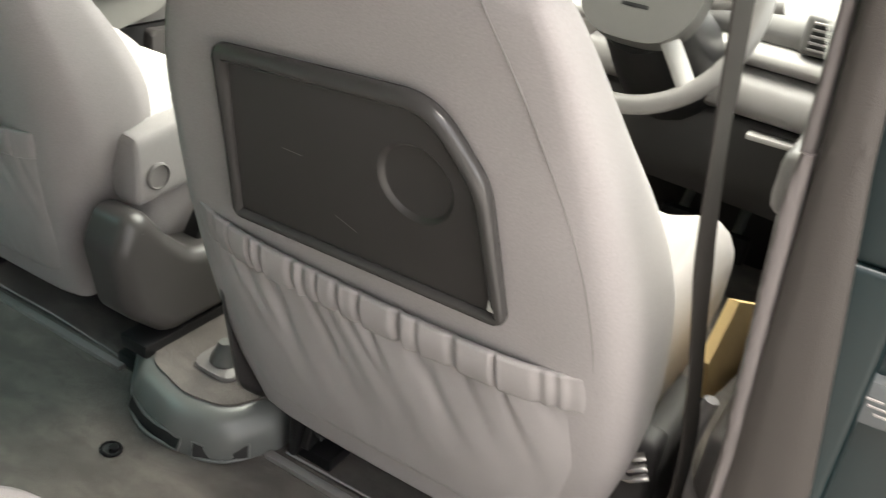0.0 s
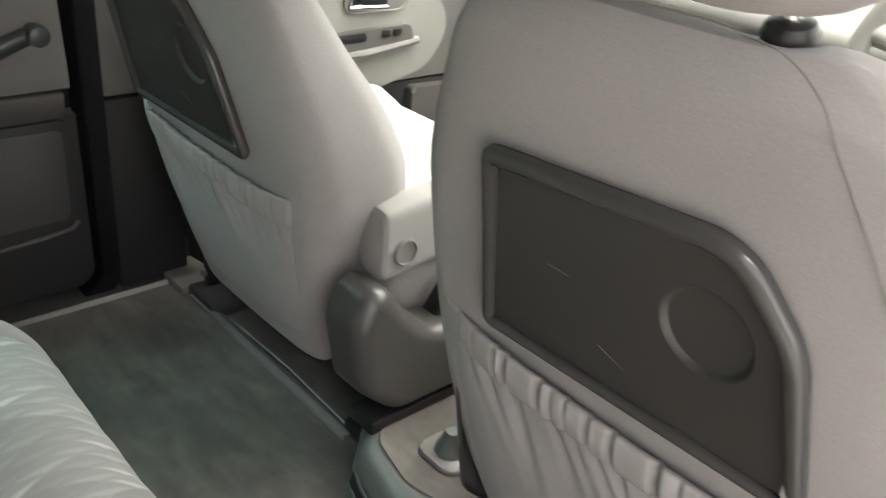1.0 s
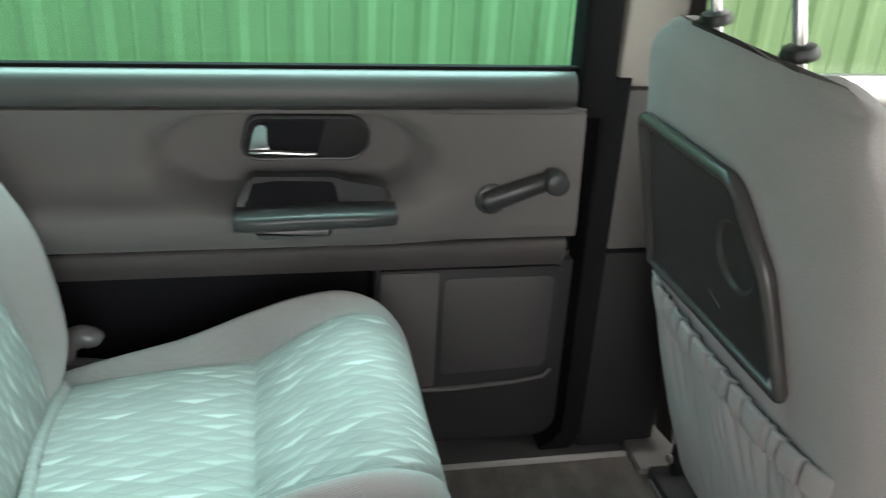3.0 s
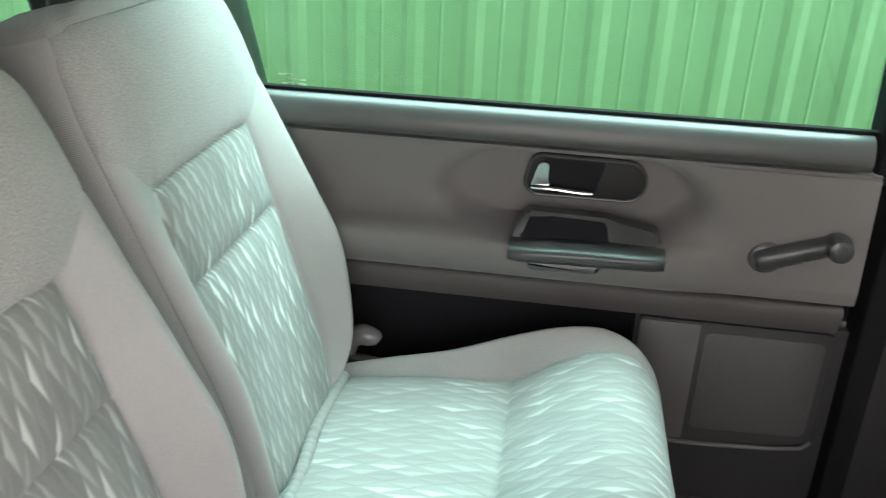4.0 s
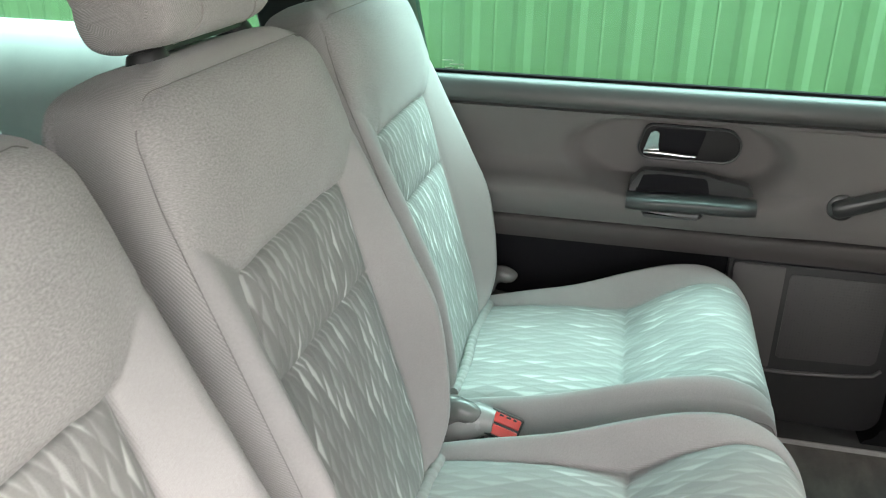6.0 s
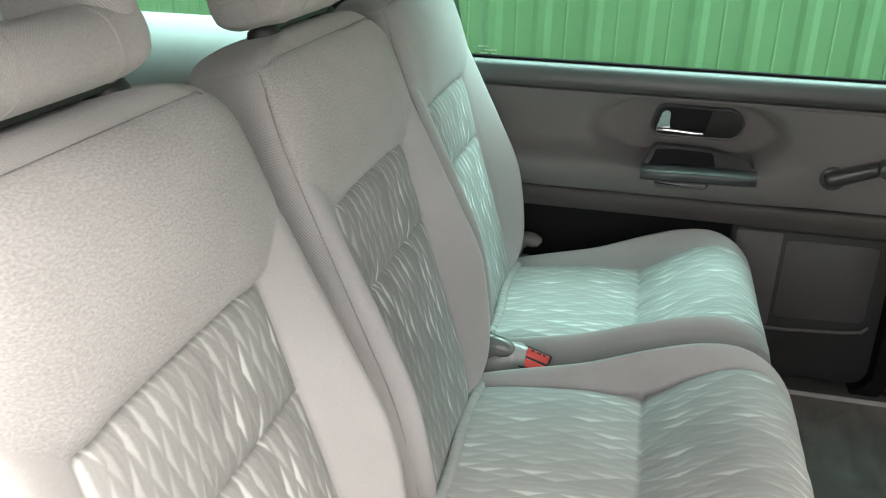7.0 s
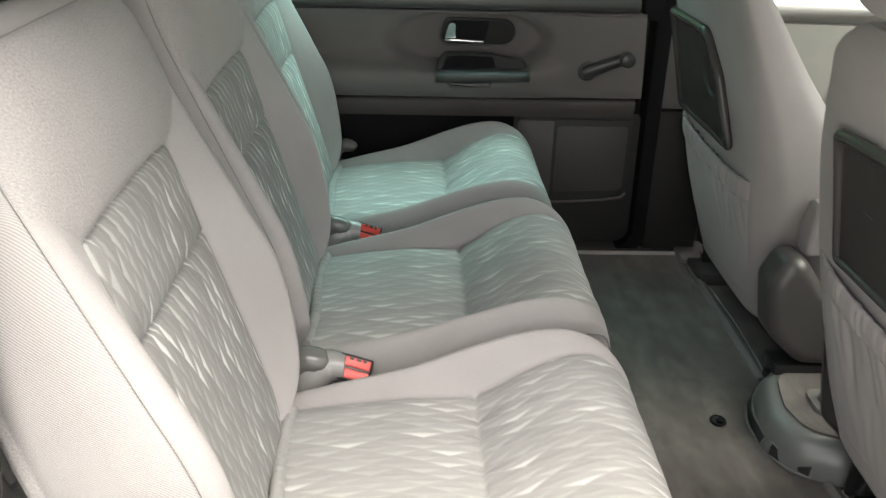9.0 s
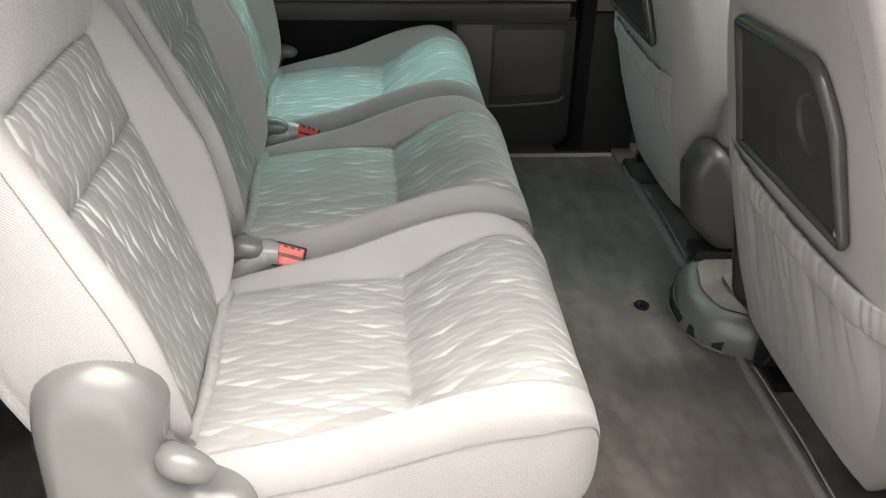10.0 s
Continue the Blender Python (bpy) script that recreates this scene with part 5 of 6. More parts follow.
def pocket(f, x):
    """Gathered cloth pocket over the lower back, with an elastic hem."""
    rng = random.Random(11 if x > 0 else 23)
    creases, u0 = [], -0.97
    while u0 < 0.93:
        u0 += rng.uniform(0.045, 0.19)
        creases.append((u0, rng.uniform(0.35, 1.0), rng.uniform(0.010, 0.022), rng.uniform(1.0, 2.8)))

    def puffs(u, z, spread=0.0):
        """Gathers along the elastic: uneven puffs parted by narrow creases, which run down aslant and fade."""
        h = 0.35 * noise.noise(Vector((u * 4.5, z * 6, x * 5)))
        for at_u, deep, wide, lean in creases:
            q = (u - at_u - lean * spread) / (wide + 0.32 * spread)
            h += 0.30 * deep * math.exp(-(q - 1.5) ** 2) - deep * math.exp(-q * q)
        return h

    def fold(u, z, hem):
        if hem:
            return (0.0062 if x > 0 else 0.0110) * puffs(u, z)
        below = max(0.0, 0.399 - z)
        k = max(0.0, min(1.0, (z - 0.17) / 0.24))
        broad = noise.noise(Vector((u * 2.4 + 4.0 * (z - 0.3), z * 4.5, x * 9)))
        return (0.0085 if x > 0 else 0.0125) * puffs(u, z, below) * math.exp(-below / 0.060) + k * 0.012 * broad + 0.0012 * noise.noise(Vector((u * 13, z * 16, x)))

    def grid(z0, z1, base, nx, nz, hem):
        rows = []
        for j in range(nz + 1):
            z = z0 + (z1 - z0) * j / nz
            s = (z - 0.15) / 0.970
            reach = 0.90 if x > 0 else 0.82
            w = back_half_width(s) * reach
            wing = reach * wing_at(s, x)
            row = []
            for i in range(nx + 1):
                u = -1 + 2 * i / nx
                edge = max(0.0, 1 - abs(u) ** 6)
                sag = -0.010 * (1 - u * u) if hem else -0.010 * (1 - u * u) * max(0, (z - 0.17) / 0.26)
                sag -= 0.006 * (u + 1) * max(0.0, min(1.0, (z - 0.2) / 0.2))
                belly = 0.010 * math.sin(math.pi * min(1, max(0, (z - 0.115) / 0.33))) if not hem else 0.006
                off = base + edge * (belly + fold(u, z, hem))
                if hem:
                    off += 0.004 * math.sin(math.pi * j / nz) * edge
                off -= 0.015 * abs(u) ** 6 + (0.0 if hem else 0.014 * max(0.0, 1 - (z - 0.120) / 0.035))
                if x < 0:
                    off -= 0.024 * max(0.0, (abs(u) - 0.90) / 0.10) ** 2
                top = 0.005 * puffs(u, z) * edge * (j / nz) ** 3 if hem else 0.0
                row.append(Vector(on_back(u * w + wing * max(0.0, u), z + sag + top, max(-0.030, off))))
            rows.append(row)
        return rows

    def emit(name, rows, thick, label):
        nz, nx = len(rows) - 1, len(rows[0]) - 1
        verts = [p for r in rows for p in r] + [p + FWD1 * thick for r in rows for p in r]
        uvs = [(p.x, p.z) for p in verts]
        m, faces = (nx + 1) * (nz + 1), []
        for j in range(nz):
            for i in range(nx):
                a = j * (nx + 1) + i
                faces.append((a, a + 1, a + nx + 2, a + nx + 1))
                faces.append((m + a, m + a + nx + 1, m + a + nx + 2, m + a + 1))
        for i in range(nx):
            for j, flip in ((0, False), (nz, True)):
                a = j * (nx + 1) + i
                q = (a, m + a, m + a + 1, a + 1)
                faces.append(q[::-1] if flip else q)
        return place(name, mesh_from(name, verts, faces, uvs), M_POCKET, f, label)

    p = emit("map_pocket", grid(0.120, 0.399, 0.004, 170, 36, False), 0.005, "gathered grey cloth map pocket")
    emit("pocket_hem", grid(0.387, 0.432, 0.0070, 200, 14, True), 0.006, "elastic gathered pocket hem")


# ---- floor fittings ----
def floor_console():
    c = thing("floor_console", (0, 0, 0), "low grey plastic floor console end with air outlets", "floor console")
    # rounded hood: plan outline swept up to a carpeted top
    plan = rounded([(-0.125, 1.12, 0.0), (-0.130, 0.950, 0.05), (-0.05, 0.864, 0.07), (0.06, 0.838, 0.10), (0.146, 0.856, 0.06), (0.186, 0.935, 0.05), (0.186, 1.12, 0.0)], 7)
    mid = Vector((0.03, 1.02))
    secs = []
    for z, k in [(0.0, 1.0), (0.020, 0.998), (0.036, 0.985), (0.049, 0.958), (0.059, 0.92), (0.066, 0.87), (0.069, 0.80)]:
        secs.append([(mid.x + (a - mid.x) * k, mid.y + (b - mid.y) * k, z) for a, b in plan])
    verts = [p for r in secs for p in r]
    m, faces = len(plan), []
    for i in range(len(secs) - 1):
        for k in range(m):
            faces.append((i * m + k, i * m + (k + 1) % m, (i + 1) * m + (k + 1) % m, (i + 1) * m + k))
    faces.append(tuple((len(secs) - 1) * m + k for k in range(m)))
    place("hood", mesh_from("hood", verts, faces), M_CONSOLE, c, "smooth grey-green plastic hood")
    top = [(mid.x + (a - mid.x) * 0.775, mid.y + (b - mid.y) * 0.775) for a, b in plan]
    part("carpet_top", prism_bm(top, lambda a, b, d: (a, b, 0.066 + d), 0.007, 0.004), M_CONSOLE_CARPET, c, "grey-brown carpeted top")

    def outlet(p0, p1, bow):
        a, b = Vector(p0), Vector(p1)
        n = Vector(((b - a).y, -(b - a).x, 0)).normalized()
        pts = [a.lerp(b, k / 10) + n * bow * math.sin(math.pi * k / 10) for k in range(11)]
        up = [p + Vector((0, 0, 0.020)) - n * 0.008 for p in pts[::-1]]
        slot = part("air_outlet", tube_bm(pts + up, 0.0024, 8, True), M_CONSOLE, c, "slot-shaped air outlet frame")
        bm = bmesh.new()
        vs = [bm.verts.new(p + n * 0.0015) for p in pts + up]
        us = [bm.verts.new(p - n * 0.006) for p in pts + up]
        bm.faces.new(vs)
        bm.faces.new(us[::-1])
        part("outlet_opening", bm, M_BLACK, slot, "dark outlet opening")

    outlet((-0.045, 0.859, 0.007), (0.080, 0.838, 0.007), 0.012)
    outlet((0.106, 0.842, 0.007), (0.168, 0.890, 0.007), 0.010)
    part("knob_base", prism_bm(rounded([(-0.035, -0.035, 0.02), (0.045, -0.035, 0.02), (0.045, 0.035, 0.02), (-0.035, 0.035, 0.02)], 5), lambda a, b, d: (0.045 + a, 0.965 + b, 0.072 + d), 0.008, 0.004), M_MIDGREY, c, "grey square boss")
    part("knob", spin_bm([(0.024, 0.0), (0.022, 0.010), (0.017, 0.018), (0.012, 0.030), (0.010, 0.034)], (0.048, 0.967, 0.079), (0, 0, 1)), M_CONSOLE, c, "grey-green conical knob")


def floor_fittings():
    for x0, x1 in ((-0.64, -0.130), (0.180, 0.66)):
        tagged(part("carpet_edge_strip", box_bm(x0, x1, 0.910, 0.924, -0.004, 0.008, 0.003), M_MIDGREY), "thin grey plastic strip along the carpet edge", "trim strip", "carpet strips", kind="structure")
    for x0, x1 in ((-0.52, -0.15), (0.20, 0.60)):
        tagged(part("strip_lip", tube_bm([(x0, 0.936, 0.004), ((x0 + x1) / 2, 0.939, 0.006), (x1, 0.934, 0.003)], 0.0022, 6), M_SLEEVE), "thin shiny lip behind the carpet strip", "trim strip", "carpet strips", kind="structure")
    slab("carpet_step", (-0.66, 0.68), (0.924, 0.935), (-0.02, 0.001), M_CARPET, "dark lower edge of the carpet", "trim", 0.002)
    h = thing("floor_hole_plug", (0.006, 0.785, 0.0), "dark drilled fixing hole in the carpet", "floor fixing")
    part("ring", tube_bm([(0.015 * math.cos(g), 0.013 * math.sin(g), 0.003) for g in (2 * math.pi * k / 24 for k in range(24))], 0.0025, 8, True), M_RUBBER, h)
    part("socket", spin_bm([(0.014, 0.0), (0.014, 0.0035)], (0, 0, 0), (0, 0, 1), 24), M_BLACK, h)
    part("bolt", spin_bm([(0.007, 0.0), (0.007, 0.006), (0.004, 0.007)], (0.004, 0.002, 0.003), (0, 0, 1), 12), M_RUBBER, h)
    # seat-runner covers beside the left door
    bz = thing("runner_cover", (-0.60, 0.965, 0.0), "small pale plastic runner end cover", "runner cover")
    part("cap", box_bm(-0.055, 0.04, -0.05, 0.05, -0.012, 0.022, 0.006), M_DOOR_LOW, bz)
    part("bracket", box_bm(-0.045, -0.025, -0.02, 0.05, 0.02, 0.075, 0.004), M_BLACK, bz)
    part("bolt", spin_bm([(0.008, 0), (0.008, 0.006), (0.005, 0.008)], (-0.035, -0.022, 0.05), (0, -1, 0), 12), M_METAL, bz)
    lt = thing("seat_latch", (-0.115, 0.925, 0.0), "black steel seat latch beside the console", "latch")
    part("plate", box_bm(-0.035, 0.05, 0.0, 0.16, -0.010, 0.022, 0.004), M_BLACK, lt)
    part("hook", box_bm(-0.01, 0.03, 0.01, 0.05, 0.012, 0.036, 0.004), M_BLACK, lt)
    part("rivet", spin_bm([(0.007, 0), (0.006, 0.005)], (0.035, 0.02, 0.030), (0, 0, 1), 12), M_METAL, lt)


def inner_latch():
    lt = thing("seat_latch", (0.235, 0.955, 0.0), "black steel seat latch under the driver's seat", "latch", "seat latches")
    part("plate", box_bm(-0.032, 0.03, 0.0, 0.10, -0.012, 0.010, 0.004), M_BLACK, lt)
    part("upright", box_bm(-0.028, -0.016, -0.025, 0.09, 0.010, 0.115, 0.004), M_BLACK, lt)
    part("pawl", prism_bm(rounded([(-0.02, 0.02, 0.006), (0.03, 0.03, 0.008), (0.04, 0.085, 0.012), (0.0, 0.075, 0.008)], 4), lambda a, b, d: (-0.012 + d, a, b), 0.012, 0.003), M_BLACK, lt)
    part("spring", tube_bm([(0.010 + 0.009 * math.cos(k * 0.8), -0.01 + 0.0022 * k, 0.05 + 0.009 * math.sin(k * 0.8)) for k in range(40)], 0.0018, 6), M_BLACK, lt)


def window_mark():
    m = thing("glass_mark", (-0.754, -0.072, 0.684), "small pale etched maker's mark on the rear door glass", "mark")
    for y, z, w in ((-0.012, 0.008, 0.020), (0.004, 0.001, 0.026), (-0.010, -0.006, 0.016), (0.012, -0.006, 0.010)):
        part("bar", box_bm(0.0065 + 0.21 * (z + 0.02), 0.0072 + 0.21 * (z + 0.02), y - w / 2, y + w / 2, z - 0.0012, z + 0.0012, 0.0), M_MARK, m)


# ---- dashboard and wheel ----
def dashboard():
    d = thing("dashboard", (0, 0, 0), "two-tone grey dashboard with a glovebox", "dashboard")

    def strip(name, prof, mat_, label, x0=-0.75, x1=0.75):
        bm = bmesh.new()
        rings = []
        for i in range(21):
            x = x0 + (x1 - x0) * i / 20
            bow = 0.06 * (abs(x) / 0.75) ** 2
            rings.append([bm.verts.new((x, y - bow, z)) for y, z in prof])
        n = len(prof)
        for r0, r1 in zip(rings, rings[1:]):
            for k in range(n):
                bm.faces.new((r0[k], r0[(k + 1) % n], r1[(k + 1) % n], r1[k]))
        bm.faces.new(rings[0])
        bm.faces.new(rings[-1][::-1])
        return part(name, bm, mat_, d, label)

    strip("top_pad", curve2([(2.42, 0.60), (2.1, 0.645), (1.92, 0.640), (1.84, 0.615), (1.81, 0.580), (1.815, 0.555)]) + [(2.42, 0.54)], M_CONSOLE_DARK, "dark grey upper dashboard")
    strip("trim_band", curve2([(1.815, 0.553), (1.785, 0.545), (1.78, 0.525), (1.80, 0.512)], 3) + [(2.3, 0.512), (2.3, 0.553)], M_LIGHTGREY, "light band across the dashboard")
    strip("lower_dash", curve2([(1.80, 0.508), (1.77, 0.48), (1.765, 0.44), (1.79, 0.424)]) + [(2.3, 0.42), (2.3, 0.508)], M_MIDGREY, "mid grey dashboard face")
    strip("glovebox", curve2([(1.800, 0.418), (1.790, 0.40), (1.80, 0.30), (1.84, 0.235)]) + [(2.3, 0.235), (2.3, 0.418)], M_DOOR_LOW, "dark glovebox lid and knee panel")
    part("glovebox_slot", box_bm(-0.66, -0.42, 1.736, 1.750, 0.416, 0.422, 0.002), M_LIGHTGREY, d)
    part("knee_slot", box_bm(0.56, 0.68, 1.716, 1.75, 0.398, 0.408, 0.003), M_LIGHTGREY, d)
    # end air vent with slats
    for vx in (-0.655, 0.655):
        v = part("air_vent", box_bm(vx - 0.06, vx + 0.06, 1.748, 1.83, 0.555, 0.625, 0.012, 3), M_CONSOLE_DARK, d, "dark round-cornered air vent")
        part("vent_opening", box_bm(vx - 0.045, vx + 0.045, 1.745, 1.749, 0.565, 0.615, 0.001), M_BLACK, v)
        for k in range(5):
            part("slat", box_bm(vx - 0.045, vx + 0.045, 1.738, 1.748, 0.566 + 0.011 * k, 0.570 + 0.011 * k, 0.001), M_MIDGREY, v)
    part("centre_stack", box_bm(-0.14, 0.14, 1.70, 2.1, 0.10, 0.56, 0.03, 3), M_DOOR_LOW, d, "dark centre console")
    w = thing("steering_wheel", (0, 0, 0), "grey four-spoke steering wheel with an oval badge", "steering wheel")
    c = Vector((0.385, 1.53, 0.640))
    ax = Vector((0, -0.92, 0.40)).normalized()
    u = Vector((1, 0, 0))
    v = ax.cross(u)
    if v.z < 0:
        v = -v

    def at(a, b, h=0.0):
        return c + u * a + v * b + ax * h

    part("rim", tube_bm([at(0.177 * math.cos(g), 0.177 * math.sin(g)) for g in (2 * math.pi * k / 56 for k in range(56))], 0.016, 12, True), M_MIDGREY, w, "grey leather rim")
    hub = [(0.098 * math.copysign(abs(math.cos(g)) ** 0.62, math.cos(g)) * (1.0 + 0.16 * math.sin(g)), -0.004 + 0.080 * math.copysign(abs(math.sin(g)) ** 0.75, math.sin(g))) for g in (2 * math.pi * k / 48 for k in range(48))]
    part("airbag_cover", prism_bm(hub, lambda a, b, dd: tuple(at(a, b, dd - 0.02)), 0.05, 0.022, 5), M_HUB, w, "smooth grey hub cover")
    part("badge", prism_bm([(0.030 * math.cos(g), 0.012 * math.sin(g)) for g in (2 * math.pi * k / 30 for k in range(30))], lambda a, b, dd: tuple(at(a, b + 0.022, 0.029 + dd)), 0.003, 0.001), M_BADGE, w, "small blue oval badge")
    part("badge_ring", tube_bm([at(0.030 * math.cos(g), 0.022 + 0.012 * math.sin(g), 0.031) for g in (2 * math.pi * k / 30 for k in range(30))], 0.0016, 6, True), M_CHROME, w)
    part("hub_slot", prism_bm(rounded([(-0.022, -0.034, 0.002), (0.022, -0.034, 0.002), (0.022, -0.028, 0.002), (-0.022, -0.028, 0.002)], 3), lambda a, b, dd: tuple(at(a, b, 0.0295 + dd)), 0.001, 0.0), M_BLACK, w)
    for a0, b0, a1, b1 in ((-0.09, 0.02, -0.172, 0.033), (0.09, 0.02, 0.172, 0.033), (-0.06, -0.06, -0.115, -0.130), (0.06, -0.06, 0.115, -0.130)):
        part("spoke", tube_bm([at(a0, b0, 0.008), at((a0 + a1) / 2, (b0 + b1) / 2, 0.0), at(a1, b1, 0.0)], 0.016, 10, flat=0.6), M_LIGHTGREY, w, "pale grey spoke")
    col = thing("steering_column", (0, 0, 0), "dark steering column shroud with stalks", "steering column")
    part("shroud", tube_bm([at(0, -0.02, -0.03), at(0, -0.035, -0.16), at(0, -0.05, -0.32)], lambda s: 0.075 + 0.03 * s, 16), M_BLACK, col)
    for sgn in (-1, 1):
        part("stalk", tube_bm([at(sgn * 0.05, 0.01, -0.06), at(sgn * 0.16, 0.03, -0.05), at(sgn * 0.20, 0.035, -0.045)], lambda s: 0.009 + 0.004 * s, 10), M_LIGHTGREY if sgn > 0 else M_MIDGREY, col, "pale column stalk")
    p = thing("pedal_box", (0, 0, 0), "black pedals in the dark footwell", "pedals")
    for px, pz in ((0.33, 0.13), (0.45, 0.14), (0.57, 0.12)):
        part("pedal", box_bm(px - 0.035, px + 0.035, 1.86, 1.885, pz - 0.03, pz + 0.03, 0.006), M_RUBBER, p)
        part("pedal_arm", tube_bm([(px, 1.885, pz), (px, 2.0, pz + 0.10), (px, 2.05, pz + 0.25)], 0.010, 8), M_METAL, p)
    slab("footwell_wall", (-0.75, 0.75), (2.10, 2.13), (-0.02, 0.5), M_BLACK, "black carpeted bulkhead in the footwell", "bulkhead", 0.004)


# ---- right side: pillars, belts and open door ----
def right_side():
    # B pillar: rear-facing trim with textured seal lip
    skewed("pillar_b_right", ((0.775, 0.86, -0.05, 0.0), (0.765, 0.85, 0.62, 0.0)), (0.825, 0.945), M_PAINT, "dark teal painted door pillar", "pillar")
    skewed("pillar_b_right_upper", ((0.785, 0.85, 0.62, 0), (0.688, 0.7409, 1.19, -0.0364)), (0.825, 0.935), M_PAINT, "dark teal painted upper door pillar", "pillar")
    def band(name, rows, thick, material, label, category):
        """A flat strip facing the rear: rows of (x from, x to, y, z)."""
        bm = bmesh.new()
        rings = []
        for x0, x1, y, z in rows:
            xs = [x0 + (x1 - x0) * k / 6 for k in range(7)]
            face = [bm.verts.new((x, y + 0.006 * (2 * k / 6 - 1) ** 4 + min(0.0012, (x1 - x0) * 0.03) * math.sin(z * 210 + 9 * k), z)) for k, x in enumerate(xs)]
            back = [bm.verts.new((x, y + thick, z)) for x in xs[::-1]]
            rings.append(face + back)
        n = len(rings[0])
        for r0, r1 in zip(rings, rings[1:]):
            for k in range(n):
                bm.faces.new((r0[k], r0[(k + 1) % n], r1[(k + 1) % n], r1[k]))
        bm.faces.new(rings[0])
        bm.faces.new(rings[-1][::-1])
        return struct(name, bm, material, label, category)

    def rows_of(table, steps=14):
        out = []
        for p, q in zip(table, table[1:]):
            out += [tuple(p[c] + (q[c] - p[c]) * k / steps for c in range(4)) for k in range(steps)]
        return out + [table[-1]]

    band("door_seal_right", rows_of([(0.790, 0.868, 0.808, -0.04), (0.779, 0.842, 0.807, 0.42), (0.770, 0.819, 0.806, 0.565), (0.763, 0.798, 0.805, 0.69), (0.755, 0.784, 0.804, 0.80), (0.735, 0.766, 0.80, 0.90), (0.67, 0.70, 0.78, 1.07), (0.635, 0.665, 0.768, 1.16)]), 0.022, M_SEALTRIM, "wide textured brown-grey door seal trim", "door seal")
    band("pillar_trim_right", rows_of([(0.775, 0.795, 0.815, -0.03), (0.767, 0.783, 0.814, 0.42), (0.762, 0.778, 0.814, 0.47), (0.754, 0.770, 0.813, 0.565), (0.747, 0.763, 0.812, 0.655), (0.750, 0.761, 0.812, 0.69)]), 0.05, M_PILLARTRIM, "mauve-grey inner pillar cover", "trim")
    band("pillar_trim_upper", rows_of([(0.748, 0.760, 0.818, 0.688), (0.742, 0.752, 0.816, 0.80), (0.66, 0.672, 0.80, 1.06)]), 0.05, M_PILLARTRIM, "mauve-grey upper pillar cover", "trim")
    # front belt
    def webbing(name, path, width, label, twist=0.0):
        g = thing(name, (0, 0, 0), label, "seat belt")
        pts = smooth_pts([Vector(q) for q in path], 6)
        bm = bmesh.new()
        rows, hems = [], {-1: [], 1: []}
        for i, q in enumerate(pts):
            d = (pts[min(i + 1, len(pts) - 1)] - pts[max(i - 1, 0)]).normalized()
            a = radians(twist + 2 * math.sin(i * 0.4))
            across = Vector((math.sin(a), math.cos(a), 0))
            across = (across - d * across.dot(d)).normalized()
            nn = d.cross(across) * 0.0008
            for e in (-1, 1):
                hems[e].append(q + across * (width / 2) * e)
            rows.append([bm.verts.new(q + across * (width / 2) * e + nn * sgn) for e, sgn in ((-1, 1), (0, 1), (1, 1), (1, -1), (0, -1), (-1, -1))])
        for r0, r1 in zip(rows, rows[1:]):
            for k in range(6):
                bm.faces.new((r0[k], r0[(k + 1) % 6], r1[(k + 1) % 6], r1[k]))
        uv = bm.loops.layers.uv.new("uv")
        for fc in bm.faces:
            for lp in fc.loops:
                lp[uv].uv = (lp.vert.co.y, lp.vert.co.z)
        part("webbing", bm, M_WEB, g, "dark woven belt webbing")
        for e in (-1, 1):
            part("woven_edge", tube_bm(hems[e], 0.0011, 8), M_WEB, g, "thick woven belt edge")
        return g

    webbing("front_seat_belt", [(0.66, 0.80, 1.0), (0.689, 0.81, 0.744), (0.694, 0.82, 0.68), (0.702, 0.835, 0.596), (0.712, 0.85, 0.523), (0.727, 0.86, 0.432), (0.738, 0.87, 0.330), (0.745, 0.88, 0.02)], 0.034, "dark grey seat belt hanging beside the front seat", 6)
    webbing("front_belt_left", [(-0.70, 0.86, 1.0), (-0.715, 0.90, 0.6), (-0.72, 0.95, 0.2), (-0.72, 0.97, 0.03)], 0.046, "dark seat belt on the far pillar", 80)
    # C pillar, leaning forward towards the roof
    skewed("pillar_c_right", ((0.742, 0.85, -0.05, -0.16), (0.742, 0.85, 0.70, -0.05)), (-0.30, -0.125), M_BLACK, "black painted rear door pillar", "pillar")
    skewed("pillar_c_right_upper", ((0.742, 0.85, 0.7, -0.05), (0.639, 0.7244, 1.19, 0.1133)), (-0.30, -0.125), M_BLACK, "black painted upper rear pillar", "pillar")
    edge = [Vector((0.80, -0.30, -0.02)), Vector((0.80, -0.20, 0.40)), Vector((0.80, -0.145, 0.70)), Vector((0.80, -0.106, 0.80)), Vector((0.80, -0.082, 0.88)), Vector((0.79, -0.058, 0.96)), Vector((0.74, -0.03, 1.06)), Vector((0.69, -0.005, 1.16))]
    for off, r, m_ in ((0.0, 0.0085, M_SEALTRIM), (0.010, 0.005, M_SEALTRIM), (-0.011, 0.006, M_SEALTRIM)):
        tagged(part("rear_door_seal", tube_bm([p + Vector((-0.3 * off, off - 0.019, 0)) for p in smooth_pts(edge, 5)], r, 12), m_), "grey ribbed seal along the rear door opening", "door seal", kind="structure")
    g = webbing("rear_seat_belt", [(0.735, -0.17, 0.90), (0.722, -0.150, 0.80), (0.722, -0.150, 0.70), (0.724, -0.16, 0.5), (0.73, -0.20, 0.2), (0.73, -0.22, 0.02)], 0.048, "dark brown seat belt beside the rear seat", 12)
